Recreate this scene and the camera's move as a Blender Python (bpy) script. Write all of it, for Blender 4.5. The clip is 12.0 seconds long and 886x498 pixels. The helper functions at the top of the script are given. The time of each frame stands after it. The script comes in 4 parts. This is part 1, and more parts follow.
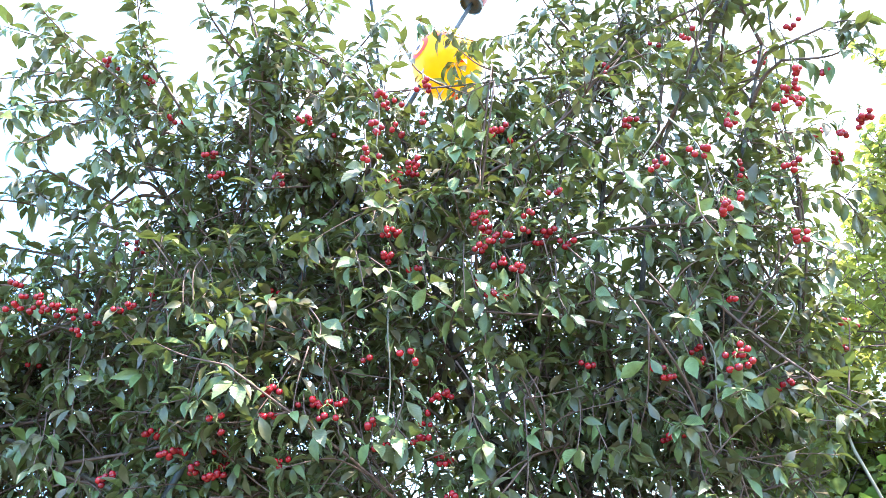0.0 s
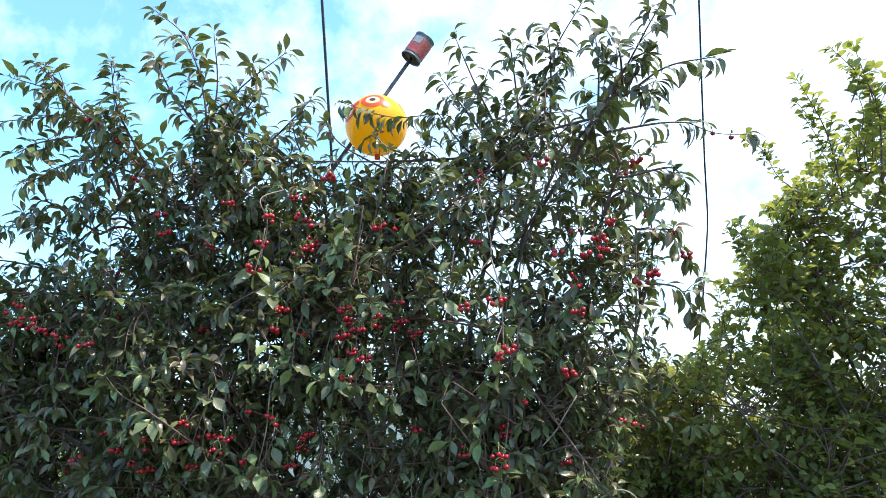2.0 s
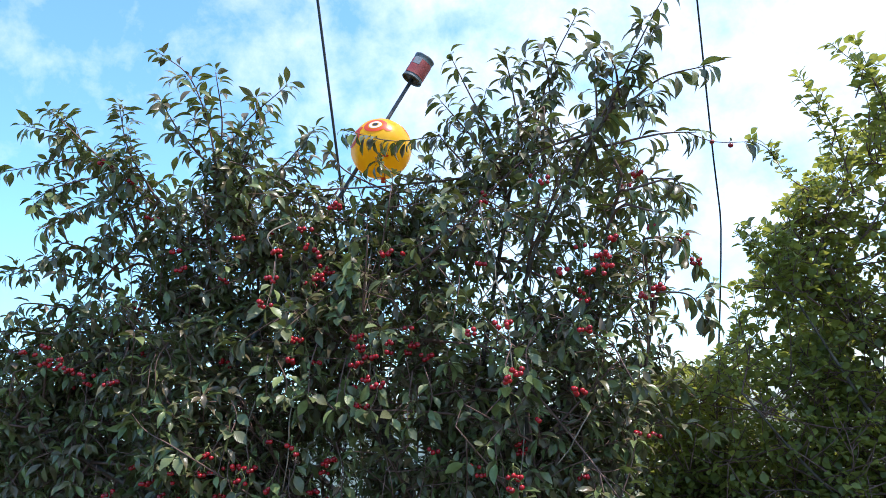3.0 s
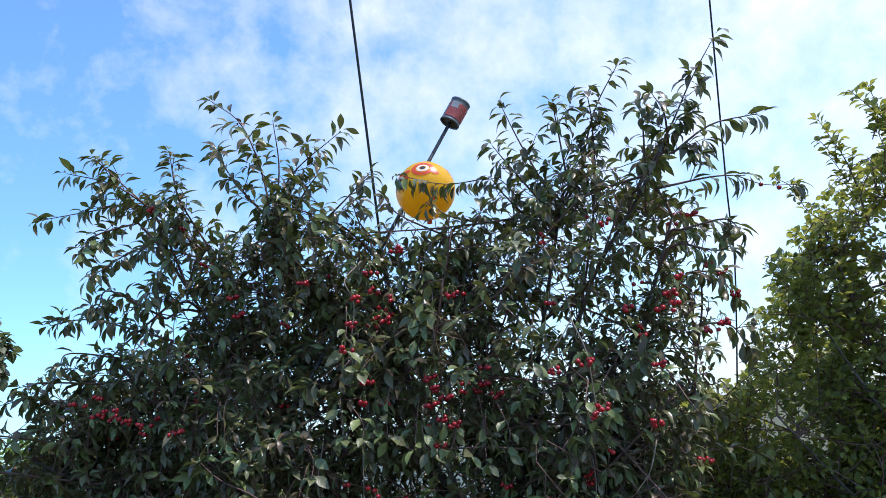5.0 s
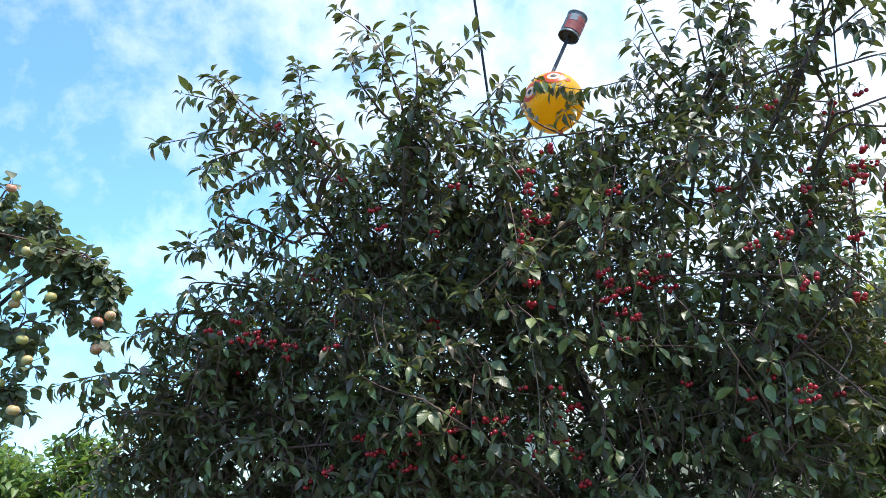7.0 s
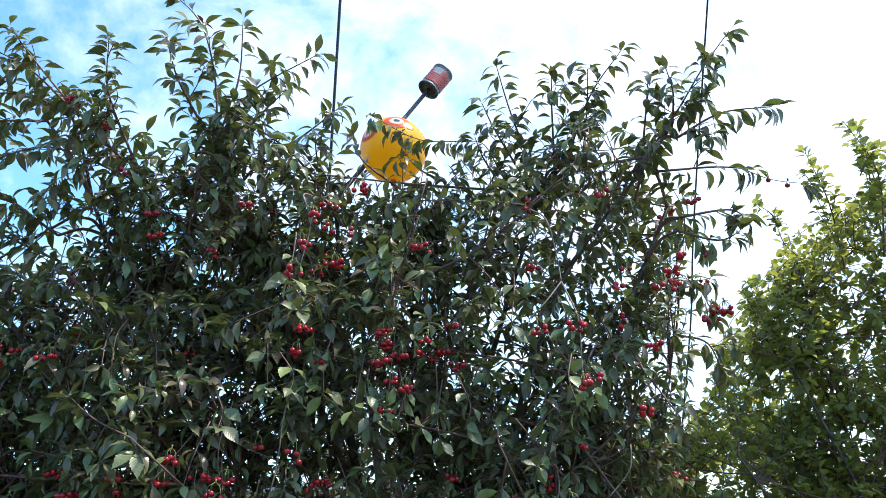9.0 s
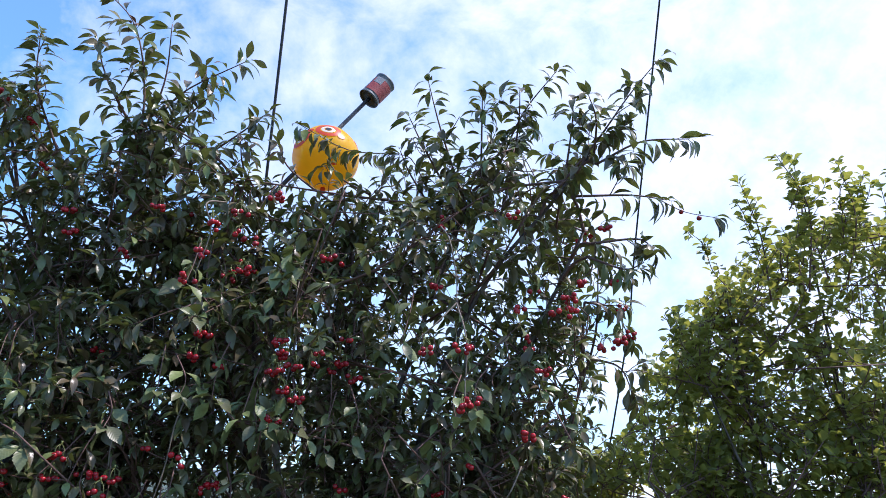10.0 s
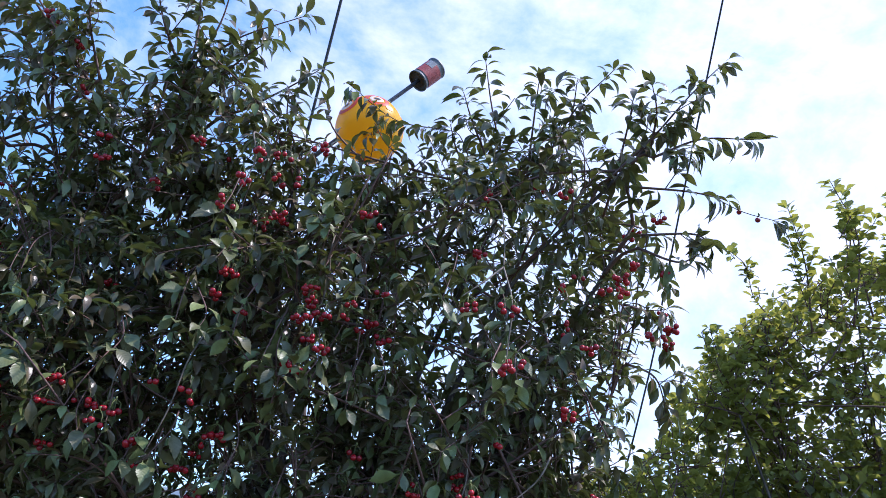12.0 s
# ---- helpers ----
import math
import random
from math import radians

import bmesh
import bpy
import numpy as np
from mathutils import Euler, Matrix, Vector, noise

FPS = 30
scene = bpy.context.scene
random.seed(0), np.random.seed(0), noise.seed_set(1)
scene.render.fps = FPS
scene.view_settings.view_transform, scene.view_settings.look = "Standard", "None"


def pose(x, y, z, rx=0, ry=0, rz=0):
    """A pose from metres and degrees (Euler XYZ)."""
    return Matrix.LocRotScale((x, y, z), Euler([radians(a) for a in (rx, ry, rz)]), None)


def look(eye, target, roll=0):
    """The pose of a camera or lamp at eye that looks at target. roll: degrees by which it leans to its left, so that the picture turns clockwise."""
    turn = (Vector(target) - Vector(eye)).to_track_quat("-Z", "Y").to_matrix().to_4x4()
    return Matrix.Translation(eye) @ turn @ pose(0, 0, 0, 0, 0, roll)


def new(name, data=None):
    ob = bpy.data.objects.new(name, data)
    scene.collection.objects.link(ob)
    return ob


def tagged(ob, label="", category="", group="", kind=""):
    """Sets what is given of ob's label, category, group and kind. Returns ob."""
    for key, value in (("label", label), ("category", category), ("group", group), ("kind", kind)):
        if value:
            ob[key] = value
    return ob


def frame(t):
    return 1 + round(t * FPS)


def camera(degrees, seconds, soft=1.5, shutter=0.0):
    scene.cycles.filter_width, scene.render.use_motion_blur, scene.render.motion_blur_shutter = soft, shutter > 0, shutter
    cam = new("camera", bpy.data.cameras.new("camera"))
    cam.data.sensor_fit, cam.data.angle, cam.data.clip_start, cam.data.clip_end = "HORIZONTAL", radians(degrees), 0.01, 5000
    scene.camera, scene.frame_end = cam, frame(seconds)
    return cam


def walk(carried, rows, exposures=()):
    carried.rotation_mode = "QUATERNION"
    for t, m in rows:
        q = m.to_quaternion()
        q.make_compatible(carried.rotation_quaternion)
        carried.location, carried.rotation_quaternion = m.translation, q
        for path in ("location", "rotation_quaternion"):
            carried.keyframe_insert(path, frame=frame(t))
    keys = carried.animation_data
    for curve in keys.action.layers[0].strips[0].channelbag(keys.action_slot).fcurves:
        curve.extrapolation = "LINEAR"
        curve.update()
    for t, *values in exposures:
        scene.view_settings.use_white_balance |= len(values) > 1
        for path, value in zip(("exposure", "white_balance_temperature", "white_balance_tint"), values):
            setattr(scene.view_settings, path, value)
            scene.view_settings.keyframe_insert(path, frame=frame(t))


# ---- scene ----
# ---- camera and walk: seconds, eye in metres, Euler angles in degrees ----
cam = camera(62.0, 12.0, soft=0.35)
PATH = [
    (0.0, -0.059, -0.209, 1.272, 115.33, 9.56, 1.50),
    (0.5, 0.083, -0.435, 1.464, 111.26, 10.04, 3.92),
    (1.0, 0.031, -0.611, 1.400, 110.32, 11.87, 0.79),
    (1.5, 0.110, -0.808, 1.564, 104.56, 6.84, -0.63),
    (2.0, 0.576, -0.799, 1.681, 103.31, 2.40, 5.74),
    (2.5, 0.741, -0.795, 1.719, 103.27, 4.28, 7.45),
    (3.0, 0.654, -0.833, 1.750, 103.12, 5.16, 8.79),
    (3.2, 0.586, -0.858, 1.745, 102.93, 7.71, 10.01),
    (4.8, 0.297, -0.968, 1.862, 104.07, 8.34, 4.88),
    (5.0, 0.288, -0.968, 1.834, 104.28, 7.68, 4.33),
    (5.5, 0.190, -0.949, 1.742, 103.00, 5.93, 3.26),
    (6.0, 0.075, -0.881, 1.642, 104.38, 9.55, 7.93),
    (6.5, -0.178, -0.854, 1.625, 105.22, 10.93, 8.26),
    (6.7, -0.311, -0.841, 1.609, 105.50, 11.01, 6.58),
    (8.3, -0.176, -0.604, 1.594, 107.72, 5.87, -5.67),
    (8.5, -0.179, -0.570, 1.592, 109.49, 4.78, -6.64),
    (9.0, 0.043, -0.540, 1.538, 111.18, 1.30, -6.51),
    (9.5, 0.236, -0.591, 1.548, 111.46, -3.20, -6.63),
    (10.0, 0.300, -0.611, 1.588, 110.67, -2.03, -7.15),
    (10.5, 0.382, -0.619, 1.593, 110.26, -1.64, -4.96),
    (11.0, 0.405, -0.627, 1.603, 110.19, -1.35, -4.46),
    (11.5, 0.330, -0.590, 1.557, 111.41, -4.06, -4.82),
    (12.0, 0.218, -0.405, 1.384, 116.02, -7.94, -10.21),
]
# seconds, stops, kelvin, tint
EXPOSURES = [(0.0, 2.92, 6250, 12), (0.5, 2.44, 6000, 9), (1.0, 1.88, 5950, 8), (1.5, 1.55, 6150, 9), (2.0, 1.22, 6350, 12), (2.5, 0.96, 6300, 14), (3.0, 0.86, 6200, 15),
             (5.0, 0.46, 6050, 20), (5.5, 0.48, 6150, 20), (6.0, 0.68, 6450, 18), (6.5, 0.76, 6400, 14), (8.5, 1.19, 6000, 14), (9.0, 1.01, 6150, 14), (9.5, 0.79, 6150, 18), (10.5, 0.48, 5850, 27),
             (11.5, 0.49, 5850, 28), (12.0, 0.66, 5780, 28)]
walk(cam, [(t, pose(x, y, z, rx, ry, rz)) for t, x, y, z, rx, ry, rz in PATH], EXPOSURES)

# ---- sky and sun ----
SUN_EL, SUN_AZ = 61.0, 103.0          # degrees; azimuth from straight ahead towards the right
world = bpy.data.worlds.new("sky")
scene.world = world
world.use_nodes = True
wn, wl = world.node_tree.nodes, world.node_tree.links
wn.clear()


w_out = wn.new("ShaderNodeOutputWorld")
w_bg = wn.new("ShaderNodeBackground")
w_bg.inputs["Strength"].default_value = 0.1
sky = wn.new("ShaderNodeTexSky")
sky.sky_type = "NISHITA"
sky.sun_disc = False
sky.sun_elevation = radians(SUN_EL)
sky.sun_rotation = radians(SUN_AZ)
sky.ozone_density = 2.0
sky.air_density = 1.0
sky.dust_density = 1.2
w_co = wn.new("ShaderNodeTexCoord")
w_sep = wn.new("ShaderNodeSeparateXYZ")
wl.new(w_co.outputs["Generated"], w_sep.inputs[0])
w_zz = wn.new("ShaderNodeMath")
w_zz.operation = "MAXIMUM"
w_zz.inputs[1].default_value = 0.6
wl.new(w_sep.outputs["Z"], w_zz.inputs[0])
w_div = wn.new("ShaderNodeVectorMath")
w_div.operation = "DIVIDE"
w_cmb = wn.new("ShaderNodeCombineXYZ")
for i in range(3):
    wl.new(w_zz.outputs[0], w_cmb.inputs[i])
wl.new(w_co.outputs["Generated"], w_div.inputs[0])
wl.new(w_cmb.outputs[0], w_div.inputs[1])
w_noise = wn.new("ShaderNodeTexNoise")
w_noise.inputs["Scale"].default_value = 7.0
w_noise.inputs["Detail"].default_value = 7.0
w_noise.inputs["Roughness"].default_value = 0.62
w_noise.inputs["Distortion"].default_value = 0.12
wl.new(w_div.outputs[0], w_noise.inputs["Vector"])
# thin cloud thickens towards the sun
w_dot = wn.new("ShaderNodeVectorMath")
w_dot.operation = "DOT_PRODUCT"
sun_dir = Vector((math.sin(radians(SUN_AZ)) * math.cos(radians(SUN_EL)), math.cos(radians(SUN_AZ)) * math.cos(radians(SUN_EL)), math.sin(radians(SUN_EL))))
w_dot.inputs[1].default_value = Vector((0.75, 0.35, 0.45))
wl.new(w_co.outputs["Generated"], w_dot.inputs[0])
w_add = wn.new("ShaderNodeMath")
w_add.operation = "MULTIPLY_ADD"
w_add.inputs[1].default_value = 0.36
wl.new(w_dot.outputs["Value"], w_add.inputs[0])
w_soft = wn.new("ShaderNodeMath")
w_soft.operation = "MULTIPLY_ADD"
w_soft.inputs[1].default_value = 0.66
w_soft.inputs[2].default_value = 0.185
wl.new(w_noise.outputs["Fac"], w_soft.inputs[0])
wl.new(w_soft.outputs[0], w_add.inputs[2])
w_ramp = wn.new("ShaderNodeMapRange")
w_ramp.inputs["From Min"].default_value = 0.545
w_ramp.inputs["From Max"].default_value = 1.02
wl.new(w_add.outputs[0], w_ramp.inputs["Value"])
w_mix = wn.new("ShaderNodeMix")
w_mix.data_type = "RGBA"
w_mix.inputs["B"].default_value = (9.0, 9.3, 9.7, 1)
wl.new(w_ramp.outputs[0], w_mix.inputs["Factor"])
w_gain = wn.new("ShaderNodeMix")
w_gain.data_type = "RGBA"
w_gain.blend_type = "MULTIPLY"
w_gain.inputs["Factor"].default_value = 1.0
w_gain.inputs["B"].default_value = (1.42, 2.04, 2.26, 1)
wl.new(sky.outputs[0], w_gain.inputs["A"])
wl.new(w_gain.outputs["Result"], w_mix.inputs["A"])
wl.new(w_mix.outputs["Result"], w_bg.inputs["Color"])
wl.new(w_bg.outputs[0], w_out.inputs["Surface"])

sun = new("sun", bpy.data.lights.new("sun", "SUN"))
sun.data.energy = 3.6
sun.data.angle = radians(0.6)
sun.data.color = (1.0, 0.95, 0.86)
sun.matrix_world = look(sun_dir * 30, (0, 0, 0))


# ---- materials ----
def material(name):
    m = bpy.data.materials.new(name)
    m.use_nodes = True
    n = m.node_tree.nodes
    n.clear()
    out = n.new("ShaderNodeOutputMaterial")
    bsdf = n.new("ShaderNodeBsdfPrincipled")
    m.node_tree.links.new(bsdf.outputs[0], out.inputs["Surface"])
    return m, n, m.node_tree.links, bsdf, out


def ramp(n, stops):
    r = n.new("ShaderNodeValToRGB")
    e = r.color_ramp.elements
    while len(e) < len(stops):
        e.new(0.5)
    for k, (p, c) in zip(e, stops):
        k.position, k.color = p, (*c, 1)
    return r


def leaf_material(name, dark, mid, light, through_col, share, rough, single):
    """Thin leaf: gloss, two scales of colour change and light that comes through. single: leaves that are objects of their own."""
    m, n, l, bsdf, out = material(name)
    if single:
        rnd = n.new("ShaderNodeObjectInfo").outputs["Random"]
    else:
        rnd = n.new("ShaderNodeNewGeometry").outputs["Random Per Island"]
    cr = ramp(n, [(0.0, dark), (0.6, mid), (1.0, light)])
    l.new(rnd, cr.inputs[0])
    co = n.new("ShaderNodeTexCoord")
    nz = n.new("ShaderNodeTexNoise")
    nz.inputs["Scale"].default_value = 60.0
    nz.inputs["Detail"].default_value = 3.0
    l.new(co.outputs["Object"], nz.inputs["Vector"])
    mx = n.new("ShaderNodeMix")
    mx.data_type, mx.blend_type = "RGBA", "OVERLAY"
    mx.inputs["Factor"].default_value = 0.45
    l.new(cr.outputs[0], mx.inputs["A"])
    l.new(nz.outputs["Fac"], mx.inputs["B"])
    l.new(mx.outputs["Result"], bsdf.inputs["Base Color"])
    bsdf.inputs["Roughness"].default_value = rough
    bsdf.inputs["Specular IOR Level"].default_value = 0.42
    bp = n.new("ShaderNodeBump")
    bp.inputs["Strength"].default_value = 0.25
    bp.inputs["Distance"].default_value = 0.002
    nz2 = n.new("ShaderNodeTexNoise")
    nz2.inputs["Scale"].default_value = 240.0
    l.new(co.outputs["Object"], nz2.inputs["Vector"])
    height = nz2.outputs["Fac"]
    if single:
        # side veins run forward from the midrib
        sp = n.new("ShaderNodeSeparateXYZ")
        l.new(co.outputs["Object"], sp.inputs[0])
        ab = n.new("ShaderNodeMath")
        ab.operation = "ABSOLUTE"
        l.new(sp.outputs["Y"], ab.inputs[0])
        vn = n.new("ShaderNodeMath")
        vn.operation = "MULTIPLY_ADD"
        vn.inputs[1].default_value = -0.9
        l.new(ab.outputs[0], vn.inputs[0])
        l.new(sp.outputs["X"], vn.inputs[2])
        fr = n.new("ShaderNodeMath")
        fr.operation = "PINGPONG"
        fr.inputs[1].default_value = 0.045
        l.new(vn.outputs[0], fr.inputs[0])
        sc = n.new("ShaderNodeMath")
        sc.operation = "MULTIPLY"
        sc.inputs[1].default_value = 22.0
        l.new(fr.outputs[0], sc.inputs[0])
        height = sc.outputs[0]
        nz2.inputs["Scale"].default_value = 20.0
        nz.inputs["Scale"].default_value = 5.0
        bp.inputs["Strength"].default_value = 0.16
        bp.inputs["Distance"].default_value = 0.0015
    l.new(height, bp.inputs["Height"])
    l.new(bp.outputs[0], bsdf.inputs["Normal"])
    tr = n.new("ShaderNodeBsdfTranslucent")
    tm = n.new("ShaderNodeMix")
    tm.data_type, tm.blend_type = "RGBA", "MULTIPLY"
    tm.inputs["Factor"].default_value = 0.35
    tm.inputs["A"].default_value = (*through_col, 1)
    l.new(nz.outputs["Fac"], tm.inputs["B"])
    l.new(tm.outputs["Result"], tr.inputs["Color"])
    ms = n.new("ShaderNodeMixShader")
    ms.inputs[0].default_value = share
    l.new(bsdf.outputs[0], ms.inputs[1])
    l.new(tr.outputs[0], ms.inputs[2])
    l.new(ms.outputs[0], out.inputs["Surface"])
    return m


def plain_material(name, stops, scale, rough, metal=0.0, bump=0.0, coat=0.0, detail=5.0, rand=0.0):
    """Noise-coloured surface with fine relief."""
    m, n, l, bsdf, out = material(name)
    co = n.new("ShaderNodeTexCoord")
    nz = n.new("ShaderNodeTexNoise")
    nz.inputs["Scale"].default_value = scale
    nz.inputs["Detail"].default_value = detail
    l.new(co.outputs["Object"], nz.inputs["Vector"])
    src = nz.outputs["Fac"]
    if rand:
        oi = n.new("ShaderNodeObjectInfo")
        ad = n.new("ShaderNodeMath")
        ad.operation = "MULTIPLY_ADD"
        ad.inputs[1].default_value = rand
        l.new(oi.outputs["Random"], ad.inputs[0])
        l.new(src, ad.inputs[2])
        src = ad.outputs[0]
    cr = ramp(n, stops)
    l.new(src, cr.inputs[0])
    l.new(cr.outputs[0], bsdf.inputs["Base Color"])
    bsdf.inputs["Roughness"].default_value = rough
    bsdf.inputs["Metallic"].default_value = metal
    bsdf.inputs["Coat Weight"].default_value = coat
    bsdf.inputs["Coat Roughness"].default_value = 0.1
    if bump:
        nz2 = n.new("ShaderNodeTexNoise")
        nz2.inputs["Scale"].default_value = scale * 4
        nz2.inputs["Detail"].default_value = 6
        l.new(co.outputs["Object"], nz2.inputs["Vector"])
        bp = n.new("ShaderNodeBump")
        bp.inputs["Strength"].default_value = bump
        bp.inputs["Distance"].default_value = 0.01
        l.new(nz2.outputs["Fac"], bp.inputs["Height"])
        l.new(bp.outputs[0], bsdf.inputs["Normal"])
    return m


# the brown first tone stands in for warm haze inside the crown
CHERRY_LEAF = leaf_material("cherry_leaf", (0.108, 0.073, 0.045), (0.106, 0.106, 0.047), (0.150, 0.188, 0.064), (0.26, 0.32, 0.06), 0.13, 0.30, False)
CHERRY_LEAF_ONE = leaf_material("cherry_leaf_single", (0.095, 0.095, 0.046), (0.118, 0.138, 0.052), (0.165, 0.200, 0.070), (0.24, 0.28, 0.06), 0.10, 0.40, True)
PLUM_LEAF = leaf_material("plum_leaf", (0.11, 0.125, 0.045), (0.185, 0.20, 0.055), (0.29, 0.30, 0.075), (0.50, 0.51, 0.08), 0.42, 0.40, False)
APPLE_LEAF = leaf_material("apple_leaf", (0.085, 0.10, 0.055), (0.13, 0.145, 0.08), (0.20, 0.215, 0.13), (0.22, 0.28, 0.08), 0.26, 0.42, False)
SHRUB_LEAF = leaf_material("shrub_leaf", (0.045, 0.055, 0.025), (0.065, 0.08, 0.032), (0.09, 0.105, 0.042), (0.14, 0.20, 0.05), 0.25, 0.55, False)
BRIGHT_LEAF = leaf_material("bright_leaf", (0.08, 0.14, 0.035), (0.11, 0.18, 0.045), (0.16, 0.24, 0.06), (0.28, 0.42, 0.06), 0.36, 0.45, False)
PLUM_LEAF_ONE = leaf_material("plum_leaf_single", (0.12, 0.135, 0.05), (0.175, 0.195, 0.06), (0.26, 0.28, 0.08), (0.46, 0.48, 0.08), 0.42, 0.40, True)
APPLE_LEAF_ONE = leaf_material("apple_leaf_single", (0.085, 0.10, 0.055), (0.13, 0.145, 0.08), (0.20, 0.215, 0.13), (0.22, 0.28, 0.08), 0.26, 0.42, True)
BRIGHT_LEAF_ONE = leaf_material("bright_leaf_single", (0.08, 0.11, 0.05), (0.11, 0.14, 0.062), (0.17, 0.195, 0.09), (0.22, 0.30, 0.08), 0.2, 0.45, True)
BARK = plain_material("cherry_bark", [(0.3, (0.035, 0.024, 0.02)), (0.55, (0.085, 0.062, 0.05)), (0.75, (0.16, 0.13, 0.11))], 28, 0.75, bump=0.5)
TWIG = plain_material("young_twig", [(0.3, (0.085, 0.038, 0.030)), (0.7, (0.17, 0.09, 0.07))], 40, 0.65, bump=0.2)
DRY_STEM = plain_material("dry_stem", [(0.3, (0.15, 0.11, 0.08)), (0.7, (0.30, 0.24, 0.18))], 30, 0.7, bump=0.2)
HANG_STEM = plain_material("fruit_stem", [(0.3, (0.09, 0.07, 0.05)), (0.7, (0.22, 0.17, 0.125))], 45, 0.65, bump=0.2)
STALK = plain_material("fruit_stalk", [(0.3, (0.10, 0.13, 0.03)), (0.7, (0.20, 0.20, 0.06))], 60, 0.5)
CHERRY = plain_material("ripe_cherry", [(0.25, (0.11, 0.004, 0.010)), (0.6, (0.27, 0.006, 0.013)), (0.95, (0.50, 0.013, 0.018))], 35, 0.27, coat=0.0, rand=0.35)
APPLE = plain_material("ripening_apple", [(0.2, (0.22, 0.28, 0.07)), (0.55, (0.38, 0.38, 0.11)), (0.8, (0.50, 0.34, 0.15)), (0.98, (0.48, 0.16, 0.10))], 9, 0.4, coat=0.1, rand=0.5)
GROUND = plain_material("garden_ground", [(0.3, (0.035, 0.042, 0.018)), (0.45, (0.055, 0.066, 0.026)), (0.58, (0.08, 0.078, 0.038)), (0.7, (0.11, 0.08, 0.052))], 7.0, 0.95, bump=0.8, detail=12)
CABLE = plain_material("black_cable", [(0.3, (0.012, 0.012, 0.014)), (0.7, (0.03, 0.03, 0.034))], 50, 0.5)
POLE = plain_material("weathered_pole", [(0.3, (0.03, 0.03, 0.035)), (0.7, (0.08, 0.075, 0.075))], 40, 0.6, bump=0.2)
TIN = plain_material("dull_tin", [(0.3, (0.07, 0.08, 0.085)), (0.55, (0.13, 0.14, 0.145)), (0.75, (0.12, 0.08, 0.06))], 30, 0.55, metal=0.4, bump=0.15)
TIN_RED = plain_material("faded_red_print", [(0.3, (0.22, 0.03, 0.03)), (0.6, (0.38, 0.06, 0.05)), (0.8, (0.30, 0.14, 0.11))], 45, 0.55, bump=0.1)
TIN_DARK = plain_material("dark_lid", [(0.3, (0.02, 0.018, 0.018)), (0.6, (0.045, 0.035, 0.03)), (0.8, (0.08, 0.05, 0.04))], 40, 0.7, metal=0.2, bump=0.2)
TIN_GREY = plain_material("faded_grey_print", [(0.3, (0.16, 0.17, 0.18)), (0.7, (0.30, 0.30, 0.30))], 45, 0.55)
PLASTER = plain_material("cream_plaster", [(0.3, (0.62, 0.58, 0.44)), (0.7, (0.74, 0.70, 0.56))], 4, 0.85, bump=0.3)
ROOFING = plain_material("pale_sheet_roof", [(0.3, (0.45, 0.46, 0.47)), (0.7, (0.58, 0.58, 0.58))], 3, 0.5, metal=0.2, bump=0.1)


def thin_plastic(name, col, thru, share):
    m, n, l, bsdf, out = material(name)
    co = n.new("ShaderNodeTexCoord")
    nz = n.new("ShaderNodeTexNoise")
    nz.inputs["Scale"].default_value = 14.0
    l.new(co.outputs["Object"], nz.inputs["Vector"])
    cr = ramp(n, [(0.3, tuple(c * 0.88 for c in col)), (0.7, col)])
    l.new(nz.outputs["Fac"], cr.inputs[0])
    l.new(cr.outputs[0], bsdf.inputs["Base Color"])
    bsdf.inputs["Roughness"].default_value = 0.32
    tr = n.new("ShaderNodeBsdfTranslucent")
    tr.inputs["Color"].default_value = (*thru, 1)
    ms = n.new("ShaderNodeMixShader")
    ms.inputs[0].default_value = share
    l.new(bsdf.outputs[0], ms.inputs[1])
    l.new(tr.outputs[0], ms.inputs[2])
    l.new(ms.outputs[0], out.inputs["Surface"])
    return m


BALL_YELLOW = thin_plastic("yellow_vinyl", (0.95, 0.55, 0.012), (0.98, 0.66, 0.02), 0.5)
BALL_RED = thin_plastic("red_print", (0.75, 0.09, 0.03), (0.80, 0.12, 0.03), 0.3)
BALL_WHITE = thin_plastic("white_print", (0.85, 0.82, 0.75), (0.85, 0.8, 0.7), 0.3)
BALL_BLACK = thin_plastic("black_print", (0.02, 0.02, 0.02), (0.02, 0.02, 0.02), 0.05)


# ---- mesh helpers ----
rng = np.random.default_rng(7)


def mesh_object(name, verts, faces, mat, parent=None, label="", smooth=True):
    me = bpy.data.meshes.new(name)
    me.from_pydata(verts, [], faces)
    me.materials.append(mat)
    if smooth:
        me.polygons.foreach_set("use_smooth", [True] * len(me.polygons))
    me.update()
    ob = new(name, me)
    if parent:
        ob.parent = parent
    if label:
        tagged(ob, label)
    return ob


def part(name, bm, mat, parent, label="", smooth=True):
    me = bpy.data.meshes.new(name)
    bm.to_mesh(me)
    bm.free()
    me.materials.append(mat)
    me.polygons.foreach_set("use_smooth", [smooth] * len(me.polygons))
    ob = new(name, me)
    ob.parent = parent
    if label:
        tagged(ob, label)
    return ob


def thing(name, place, label, category, group="", kind=""):
    e = new(name)
    e.empty_display_size = 0.1
    e.location = place
    return tagged(e, label, category, group, kind)


